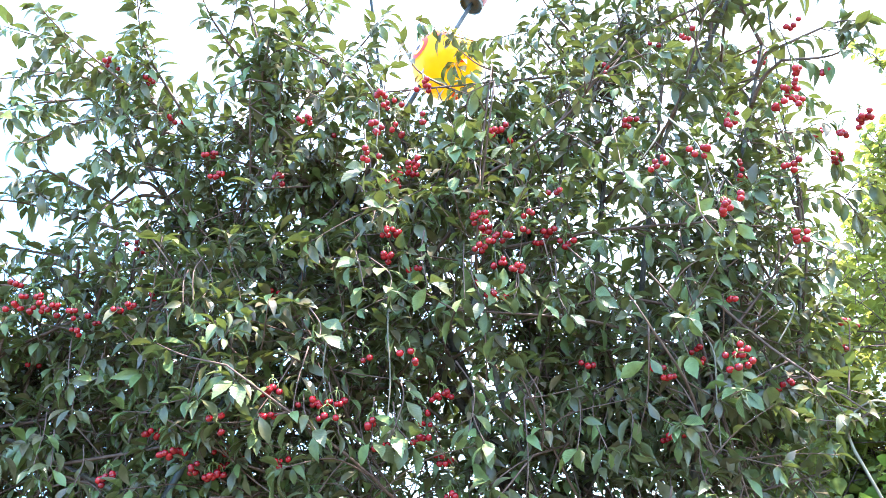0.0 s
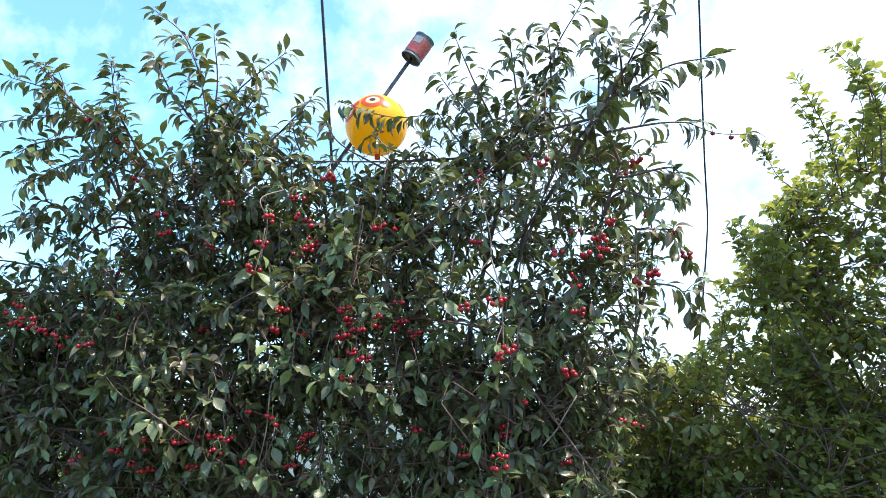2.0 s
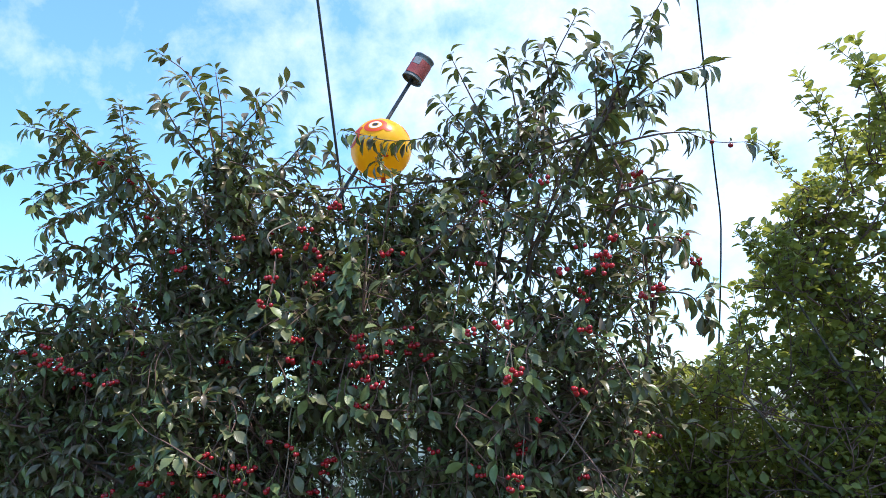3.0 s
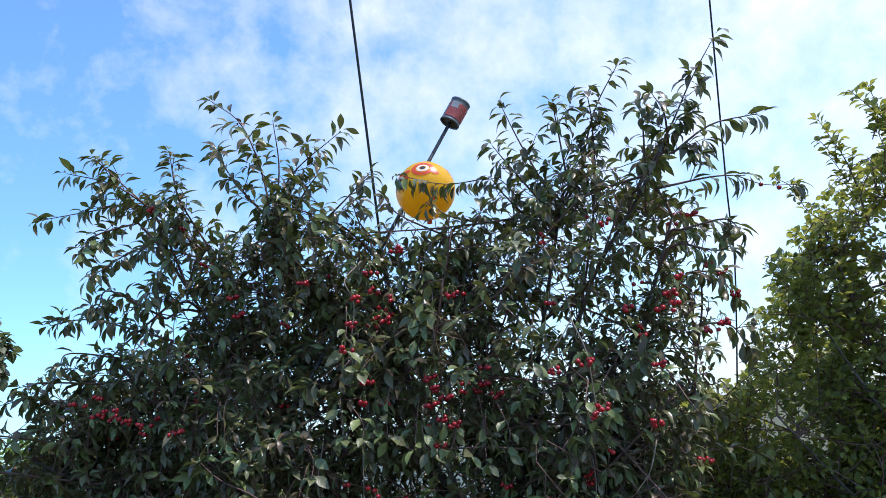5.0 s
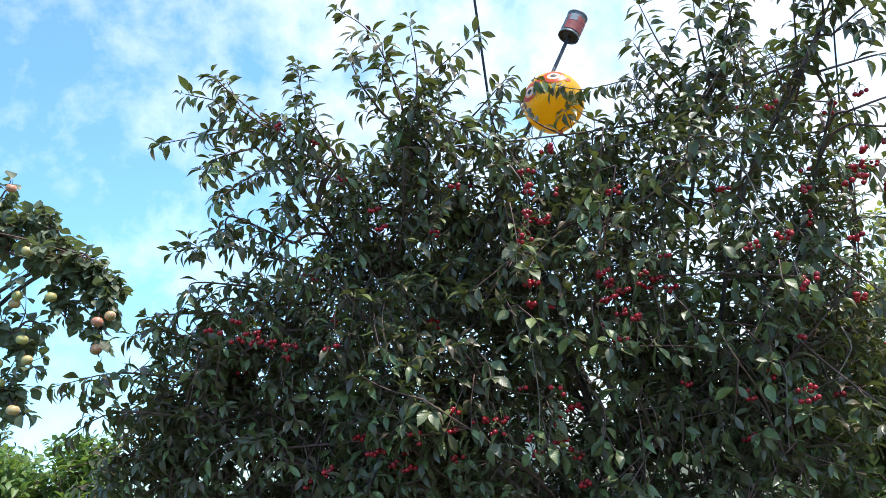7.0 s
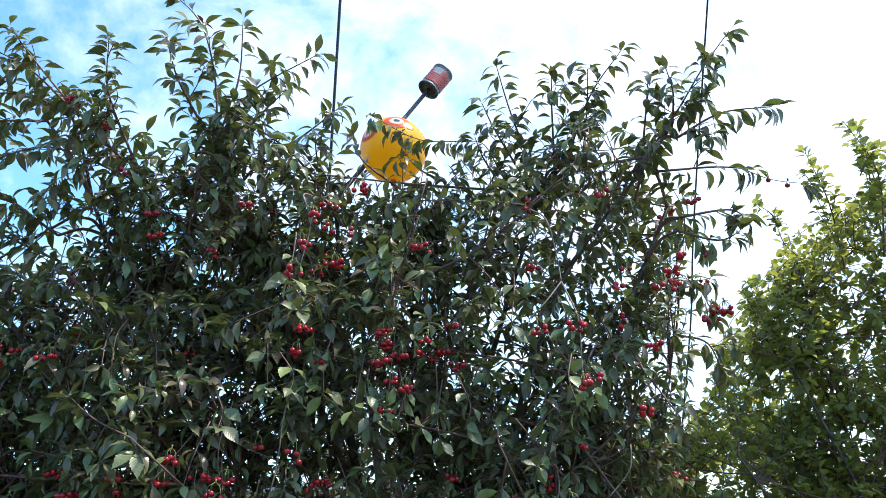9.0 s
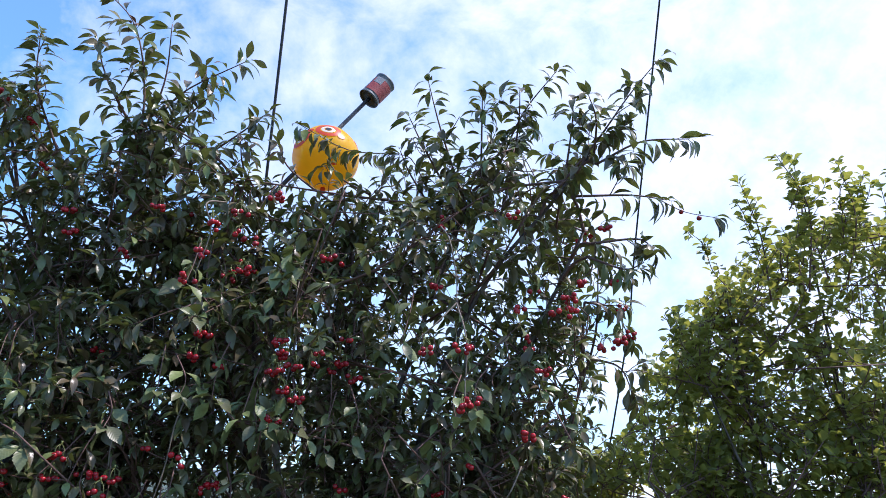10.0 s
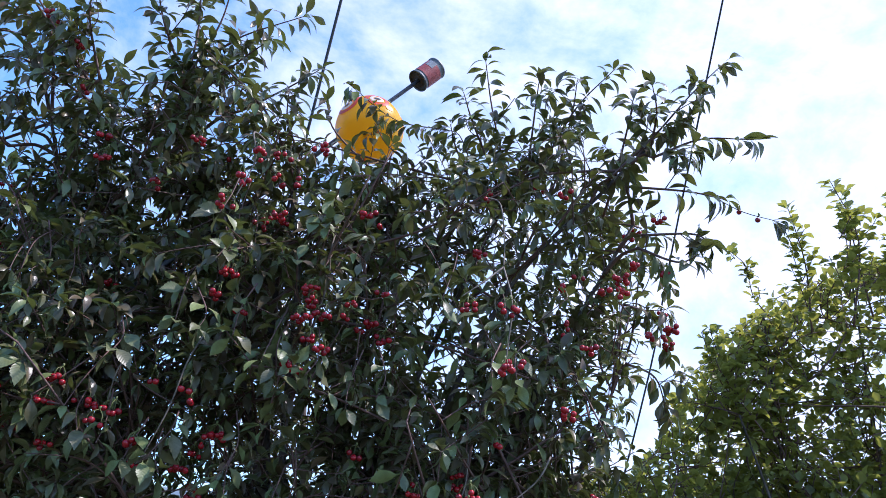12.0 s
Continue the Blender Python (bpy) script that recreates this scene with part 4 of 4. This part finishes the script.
# a long thin shoot that arches towards the cherry
arch = [np.array(p) for p in [(1.66, 1.70, 2.22), (1.55, 1.66, 2.38), (1.46, 1.63, 2.49), (1.385, 1.61, 2.565)]]
for a, b in zip(arch, arch[1:]):
    pc.shoot(a, b, 0.037, 0.011, r0=0.003, start=0.05, droop=0.15, spread=0.85)
    for k in range(3):
        q = a + (b - a) * rng.random()
        pc.shoot(q, q + np.array((rng.uniform(-0.07, 0.03), rng.uniform(-0.04, 0.04), rng.uniform(-0.01, 0.06))), 0.036, 0.014, r0=0.0016, start=0.2, droop=0.2, spread=0.9)
fill_crown(pc, plum_limbs, 120, lambda p: in_plum(p) and 1.75 < p[2] < 2.35 and p[1] > 1.9, 0.037, 0.0165, np.array((2.0, 2.2, 1.6)), branch_len=(0.2, 0.5), shoots=9, length=(0.10, 0.26), droop=0.2, lift=0.3, tuft=(4, 7), thick=0.0026)
fill_crown(pc, plum_limbs[4:5] + plum_limbs[6:8] + plum_limbs[13:15] * 2, 60, lambda p: in_plum(p) and p[2] < 1.92, 0.040, 0.021, np.array((2.0, 2.2, 1.2)), branch_len=(0.15, 0.5), shoots=9, length=(0.10, 0.24), droop=0.2, lift=0.3, tuft=(4, 7), thick=0.0026)
pc.twigs(plum, TWIG)
split_leaves(pc, ROUND_LEAVES, ROUND_SPECS, 0.0, PLUM_LEAF, PLUM_LEAF_ONE, plum, 280, (0.3, -0.4, 2.1), "small light green plum leaves")

# ---- apple tree ----
apple = thing("apple_tree", (-2.63, 2.07, 0), "apple tree hung with yellow-green and red apples", "tree")
ac = Crown((-2.63, 2.07, 0))
tv, tf = [], []
tube(spline([(-2.63, 2.07, -0.05), (-2.61, 2.07, 0.7), (-2.59, 2.04, 1.45)], 5) - ac.o, 0.08, 0.055, 12, tv, tf, 0.12)
mesh_object("trunk", tv, tf, BARK, apple)
F = (-2.59, 2.04, 1.45)
apple_limbs = limb_lines([
    [F, (-2.37, 1.81, 2.07), (-2.04, 1.65, 2.53), (-1.94, 1.62, 2.67), (-1.85, 1.62, 2.80)],
    [F, (-2.30, 1.81, 2.40), (-2.08, 1.65, 2.67), (-1.89, 1.62, 2.63), (-1.74, 1.62, 2.67), (-1.68, 1.62, 2.62)],
    [F, (-2.24, 1.81, 2.27), (-1.92, 1.65, 2.56), (-1.74, 1.62, 2.55), (-1.61, 1.62, 2.52), (-1.54, 1.62, 2.44), (-1.46, 1.62, 2.33)],
    [F, (-2.16, 1.81, 2.27), (-1.67, 1.65, 2.50), (-1.54, 1.62, 2.41), (-1.49, 1.62, 2.32), (-1.54, 1.62, 2.20)],
    [F, (-2.37, 1.81, 2.14), (-1.99, 1.62, 2.31), (-1.85, 1.62, 2.28), (-1.78, 1.62, 2.15)],
    [F, (-2.37, 1.81, 2.00), (-2.03, 1.62, 2.14), (-1.90, 1.62, 2.10), (-1.84, 1.62, 2.02)],
    [F, (-2.43, 1.81, 2.27), (-2.27, 1.62, 2.57), (-2.12, 1.62, 2.65), (-2.03, 1.62, 2.70)],
    [F, (-2.24, 1.88, 2.33), (-1.72, 1.65, 2.50), (-1.65, 1.62, 2.38), (-1.65, 1.62, 2.29)],
])
build_limbs(ac, apple_limbs, [(0.010, 0.003)] * 8, BARK, apple)
apple_top = interp_top([-3.09, -2.59, -2.10, -1.95, -1.88, -1.78, -1.68, -1.61, -1.54, -1.47], [2.73, 2.83, 2.73, 2.80, 2.82, 2.76, 2.60, 2.50, 2.41, 2.33])
apple_low = interp_top([-2.59, -2.10, -1.97, -1.84, -1.74, -1.61, -1.51, -1.44], [2.07, 2.00, 1.99, 1.95, 2.15, 2.17, 2.20, 2.28])


def in_apple(p):
    x, y, z = p
    return -3.16 < x < -1.44 and 1.42 < y < 2.59 and apple_low(x) < z < apple_top(x)


fill_crown(ac, apple_limbs, 19, in_apple, 0.054, 0.032, np.array((-2.24, 1.81, 2.27)), branch_len=(0.10, 0.28), shoots=6, length=(0.06, 0.16), droop=0.5, tuft=(3, 6), weights=[1.2, 1, 1.3, 1.2, 1.2, 1.2, 1, 0.9])
for ln in apple_limbs:
    for i in range(len(ln) // 2, len(ln)):
        for k in range(2):
            d = rng.normal(0, 1, 3)
            ac.shoot(ln[i], ln[i] + d / np.linalg.norm(d) * 0.05, 0.054, 0.03, r0=0.003, start=0.2, droop=0.5, tuft=(2, 4))
ac.twigs(apple, TWIG)
split_leaves(ac, ROUND_LEAVES, ROUND_SPECS, 0.07, APPLE_LEAF, APPLE_LEAF_ONE, apple, 240, (-0.2, -0.9, 2.0), "grey-green oval apple leaves")
bm = bmesh.new()
bmesh.ops.create_uvsphere(bm, u_segments=16, v_segments=10, radius=0.5)
for v in bm.verts:
    r = math.hypot(v.co.x, v.co.y)
    v.co.z *= 0.88
    v.co.z -= math.copysign(0.14 * max(0.0, 1 - r / 0.3), v.co.z)
apple_me = bpy.data.meshes.new("apple")
bm.to_mesh(apple_me)
bm.free()
apple_me.materials.append(APPLE)
apple_me.polygons.foreach_set("use_smooth", [True] * len(apple_me.polygons))
bm = bmesh.new()
bmesh.ops.create_cone(bm, segments=5, radius1=0.03, radius2=0.022, depth=0.5, matrix=Matrix.Translation((0, 0, 0.6)))
stem_me = bpy.data.meshes.new("stem")
bm.to_mesh(stem_me)
bm.free()
stem_me.materials.append(TWIG)


def hang_apple(x, y, z, d):
    ob = new("apple", apple_me)
    ob.parent = apple
    ob.matrix_basis = Matrix.LocRotScale(Vector((x, y, z)) - Vector(ac.o), Euler((rng.normal(0, 0.25), rng.normal(0, 0.25), rng.random() * 6)), Vector((d,) * 3))
    st = new("stem", stem_me)
    st.parent = ob


for x, z in [(-1.78, 2.77), (-1.51, 2.14), (-1.48, 2.22), (-1.45, 2.24), (-1.78, 1.99), (-1.83, 2.15), (-1.72, 2.14), (-1.90, 2.20), (-1.95, 2.31), (-1.78, 2.35), (-1.90, 2.28),
             (-1.76, 2.37), (-1.66, 2.35), (-1.99, 2.12), (-1.87, 2.02), (-1.86, 2.63), (-1.69, 2.50), (-1.86, 2.43), (-1.91, 2.44), (-1.97, 2.46)]:
    hang_apple(x, 1.52 + rng.uniform(-0.04, 0.04), z, rng.uniform(0.036, 0.043))
for k in range(22):
    x = rng.uniform(-2.30, -1.74)
    hang_apple(x, rng.uniform(1.49, 1.69), rng.uniform(apple_low(x) + 0.06, apple_top(x) - 0.08), rng.uniform(0.032, 0.040))


# ---- shrubs behind ----
def shrub(name, place, rad, height, label, mat, count, leaf, single=None):
    s = thing(name, (*place, 0), label, "shrub")
    c = Crown((*place, 0))
    base = np.array((*place, 0.0))
    stems = limb_lines([[base, base + (0.25 * rad * math.cos(a), 0.25 * rad * math.sin(a), 0.4 * height), base + (0.6 * rad * math.cos(a), 0.6 * rad * math.sin(a), 0.85 * height)]
                        for a in np.arange(0, 6.2, 1.05)], 4)
    for ln in stems:
        v, f = [], []
        tube(ln - c.o, 0.02, 0.006, 6, v, f, 0.1)
        mesh_object("stem", v, f, TWIG, s)

    def ins(p):
        q = (p - base) / np.array((rad, rad, height))
        return q[2] > 0.1 and math.hypot(q[0], q[1]) < 1 - 0.5 * max(0, q[2] - 0.4) and q[2] < 1
    fill_crown(c, stems, count, ins, leaf, leaf * 0.3, base + np.array((0, 0, height * 0.4)), branch_len=(0.2 * rad, 0.6 * rad), shoots=9, length=(0.15, 0.4), droop=0.2, lift=0.4)
    c.twigs(s, TWIG)
    if single:
        split_leaves(c, ROUND_LEAVES, ROUND_SPECS, 0.07, mat, single, s, 160, (0.2, 0.0, 2.0), "leafy green shrub foliage")
    else:
        leaf_mass("foliage", *c.arrays(), SMALL_LEAVES, mat, s, "leafy green shrub foliage")
    return s


shrub("tall_shrub", (-5.3, 5.6), 1.2, 2.6, "dark green rounded garden shrub beyond the apple tree", SHRUB_LEAF, 190, 0.085)
shrub("leafy_shrub", (-3.55, 4.8), 0.7, 2.25, "bright green leafy shrub beside a darker shrub", BRIGHT_LEAF, 120, 0.075)
shrub("low_shrub", (1.00, 1.62), 0.34, 1.37, "bright green low shrub under the plum tree", BRIGHT_LEAF, 24, 0.050, BRIGHT_LEAF_ONE)

# dry arching canes by the low shrub
canes = thing("dry_canes", (1.0, 1.45, 0), "pale dry arching canes beside the low shrub", "plant")
for pts in [[(0.92, 1.36, 0), (0.86, 1.33, 0.8), (0.773, 1.32, 1.311), (0.758, 1.32, 1.411), (0.771, 1.32, 1.458), (0.830, 1.32, 1.486), (0.872, 1.32, 1.469), (0.895, 1.32, 1.417), (0.897, 1.32, 1.374)],
            [(1.46, 1.36, 0), (1.44, 1.34, 0.9), (1.36, 1.33, 1.30), (1.197, 1.32, 1.378), (1.096, 1.32, 1.392), (1.010, 1.32, 1.403), (0.959, 1.32, 1.406), (0.935, 1.32, 1.395)],
            [(1.22, 1.40, 0), (1.16, 1.34, 0.9), (1.074, 1.32, 1.234), (1.004, 1.32, 1.352), (0.959, 1.32, 1.389), (0.906, 1.32, 1.408)]]:
    v, f = [], []
    tube(spline(pts, 6) - np.array((1.0, 1.45, 0)), 0.0036, 0.0018, 6, v, f, 0.15)
    mesh_object("cane", v, f, DRY_STEM, canes)

# ---- bird scarer: leaning pole with a ball and a tin can ----
CAN = Vector((0.297, 1.62, 3.005))
BALL = Vector((0.149, 1.563, 2.696))
axis = Vector((0.56, 0.10, 0.82)).normalized()
foot = CAN - axis * (CAN.z / axis.z)
scarer = thing("bird_scarer", foot, "leaning pole bird scarer with yellow ball and tin can", "bird scarer")
v, f = [], []
line = spline([foot - axis * 0.05, foot.lerp(CAN, 0.4) + Vector((0.01, 0, -0.02)), CAN + axis * 0.02], 8)
tube(line - np.array(foot), 0.0095, 0.0068, 8, v, f, 0.08)
mesh_object("pole", v, f, POLE, scarer, "thin dark weathered pole")
R_BALL = 0.107
bm = bmesh.new()
bmesh.ops.create_uvsphere(bm, u_segments=40, v_segments=24, radius=R_BALL)
for vv in bm.verts:
    a = math.atan2(vv.co.y, vv.co.x)
    vv.co *= 1 + 0.008 * math.cos(6 * a) * math.sin(math.acos(max(-1, min(1, vv.co.z / R_BALL))))
ball = part("ball", bm, BALL_YELLOW, scarer, "yellow inflated vinyl ball")
ball.matrix_basis = pose(*(BALL - foot))


def cap_ring(name, direction, a0, a1, mat, lift, squash=1.0):
    """A printed ring or disc on the ball, from angle a0 to a1 round a direction."""
    d = Vector(direction).normalized()
    q = d.to_track_quat("Z", "Y").to_matrix()
    v, f = [], []
    for i in range(5):
        a = radians(a0 + (a1 - a0) * i / 4)
        for k in range(28):
            b = 2 * math.pi * k / 28
            w = Vector((math.sin(a) * math.cos(b), math.sin(a) * math.sin(b) * squash, 0))
            w.z = math.sqrt(max(0.0, 1 - w.x ** 2 - w.y ** 2))
            v.append(tuple((q @ w) * (R_BALL * 1.008 + lift)))
    for i in range(4):
        for k in range(28):
            k2 = (k + 1) % 28
            f.append((i * 28 + k, i * 28 + k2, (i + 1) * 28 + k2, (i + 1) * 28 + k))
    return mesh_object(name, v, f, mat, ball)


for d, s in [((0.05, -0.86, 0.52), 1.0), ((-0.76, -0.60, 0.26), 1.0), ((0.92, 0.2, 0.5), 1.0), ((0.1, 0.9, 0.3), 1.0)]:
    cap_ring("eye_ring", d, 14, 22, BALL_RED, 0.0008, 0.8)
    cap_ring("eye_white", d, 6.5, 12, BALL_WHITE, 0.0008, 0.8)
    cap_ring("eye_pupil", d, 0.2, 5, BALL_BLACK, 0.0010, 0.8)
cap_ring("printed_patch", (-0.5, -0.75, 0.5), 0.5, 8, BALL_RED, 0.0012, 0.6)
cap_ring("printed_patch", (0.45, -0.85, 0.30), 0.5, 7, BALL_RED, 0.0012, 0.6)
cap_ring("printed_patch", (0.3, -0.9, -0.62), 0.5, 7, BALL_RED, 0.0012, 0.35)
bm = bmesh.new()
bmesh.ops.create_cone(bm, segments=10, radius1=0.010, radius2=0.007, depth=0.02, matrix=Matrix.Translation((0, 0, -R_BALL - 0.006)))
part("valve", bm, BALL_RED, ball, "small plastic valve")

# the can: open below but for a dark disc, with rolled rims, ribs and a printed band
R_CAN, H_CAN = 0.038, 0.098
TURN_CAN = axis.to_track_quat("Z", "Y")
facing = TURN_CAN.inverted() @ Vector((0.45, -0.85, -0.3))
LABEL_AT = math.degrees(math.atan2(facing.y, facing.x))
can = None


def lathe(profile, sides=32):
    v, f = [], []
    for r, z in profile:
        for k in range(sides):
            a = 2 * math.pi * k / sides
            v.append((r * math.cos(a), r * math.sin(a), z))
    for i in range(len(profile) - 1):
        for k in range(sides):
            k2 = (k + 1) % sides
            f.append((i * sides + k, i * sides + k2, (i + 1) * sides + k2, (i + 1) * sides + k))
    return v, f


h = H_CAN / 2
prof = [(0.001, h - 0.004), (R_CAN - 0.004, h - 0.004), (R_CAN - 0.002, h), (R_CAN + 0.001, h), (R_CAN + 0.001, h - 0.004), (R_CAN, h - 0.006)]
for z in np.linspace(h - 0.02, -h + 0.02, 12):
    prof.append((R_CAN - 0.0008 * (int(round(z * 1000)) % 2), float(z)))
prof += [(R_CAN, -h + 0.006), (R_CAN + 0.0012, -h + 0.004), (R_CAN + 0.0012, -h), (R_CAN - 0.001, -h), (R_CAN - 0.002, -h + 0.005)]
vv, ff = lathe(prof)
can = mesh_object("tin_can", vv, ff, TIN, scarer, "dull grey tin can with faded red print")
can.matrix_basis = Matrix.LocRotScale(CAN - foot, axis.to_track_quat("Z", "Y"), None)


def can_band(name, a0, a1, z0, z1, mat, lift):
    v, f = [], []
    n = 24
    for i in range(n + 1):
        a = radians(a0 + (a1 - a0) * i / n)
        for z in (z0, z1):
            v.append(((R_CAN + lift) * math.cos(a), (R_CAN + lift) * math.sin(a), z))
    for i in range(n):
        f.append((2 * i, 2 * i + 2, 2 * i + 3, 2 * i + 1))
    return mesh_object(name, v, f, mat, can)


# the can's dark lower end is put into this disc's colour
vv, ff = lathe([(0.0005, -h + 0.004), (0.018, -h + 0.004), (0.019, -h + 0.005), (0.030, -h + 0.005), (0.031, -h + 0.004), (R_CAN - 0.0025, -h + 0.004)])
mesh_object("can_lid", vv, ff, TIN_DARK, can, "dark brown lid in the can's lower end")
can_band("printed_label", LABEL_AT - 75, LABEL_AT + 75, -h * 0.72, h * 0.55, TIN_RED, 0.0007)
can_band("label_stripe", LABEL_AT - 65, LABEL_AT - 20, h * 0.05, h * 0.62, TIN_GREY, 0.0012)

# ---- two taut cables that rise from the ground past the crown ----
for pts, r, lab in [([(-0.19, 2.92, 0), (-0.09, 2.02, 2.1), (-0.045, 1.61, 3.05), (0.11, 0.14, 6.5)], 0.0052, "thick black taut cable"),
                    ([(0.95, 2.55, 0), (1.335, 2.215, 2.1), (1.35, 1.90, 2.85), (1.10, 0.1, 5.2)], 0.0035, "thin black taut cable")]:
    a, b, c, d = [np.array(p) for p in pts]
    v, f = [], []
    o = np.array(pts[0])
    ln = np.array([a - 0.02 * (b - a), b, c, d])
    tube(spline(ln, 6) - o, r, r, 8, v, f)
    cb = mesh_object("cable", v, f, CABLE)
    cb.location = o
    tagged(cb, lab, "cable", "overhead cables")

# ---- cream garden house beyond the cherry tree ----
house = thing("garden_house", (-0.9, 8.2, 0), "cream plastered garden house with pale sheet roof", "house")


def slab(name, x0, x1, y0, y1, z0, z1, mat, parent, label="", bevel=0.01):
    bm = bmesh.new()
    bmesh.ops.create_cube(bm, size=1, matrix=Matrix.Translation(((x0 + x1) / 2, (y0 + y1) / 2, (z0 + z1) / 2)) @ Matrix.Diagonal((x1 - x0, y1 - y0, z1 - z0, 1)))
    if bevel:
        bmesh.ops.bevel(bm, geom=bm.edges[:], offset=bevel, segments=2, affect="EDGES")
    return part(name, bm, mat, parent, label, smooth=False)


slab("wall", -1.3, 1.4, -1.2, -1.0, 0, 1.95, PLASTER, house)
slab("wall", -1.3, 1.4, 1.0, 1.2, 0, 1.95, PLASTER, house)
slab("wall", -1.3, -1.1, -0.998, 0.998, 0, 1.95, PLASTER, house)
slab("wall", 1.2, 1.4, -0.998, 0.998, 0, 1.95, PLASTER, house)
slab("roof", -1.4, 1.5, -1.35, 1.35, 1.954, 2.02, ROOFING, house)
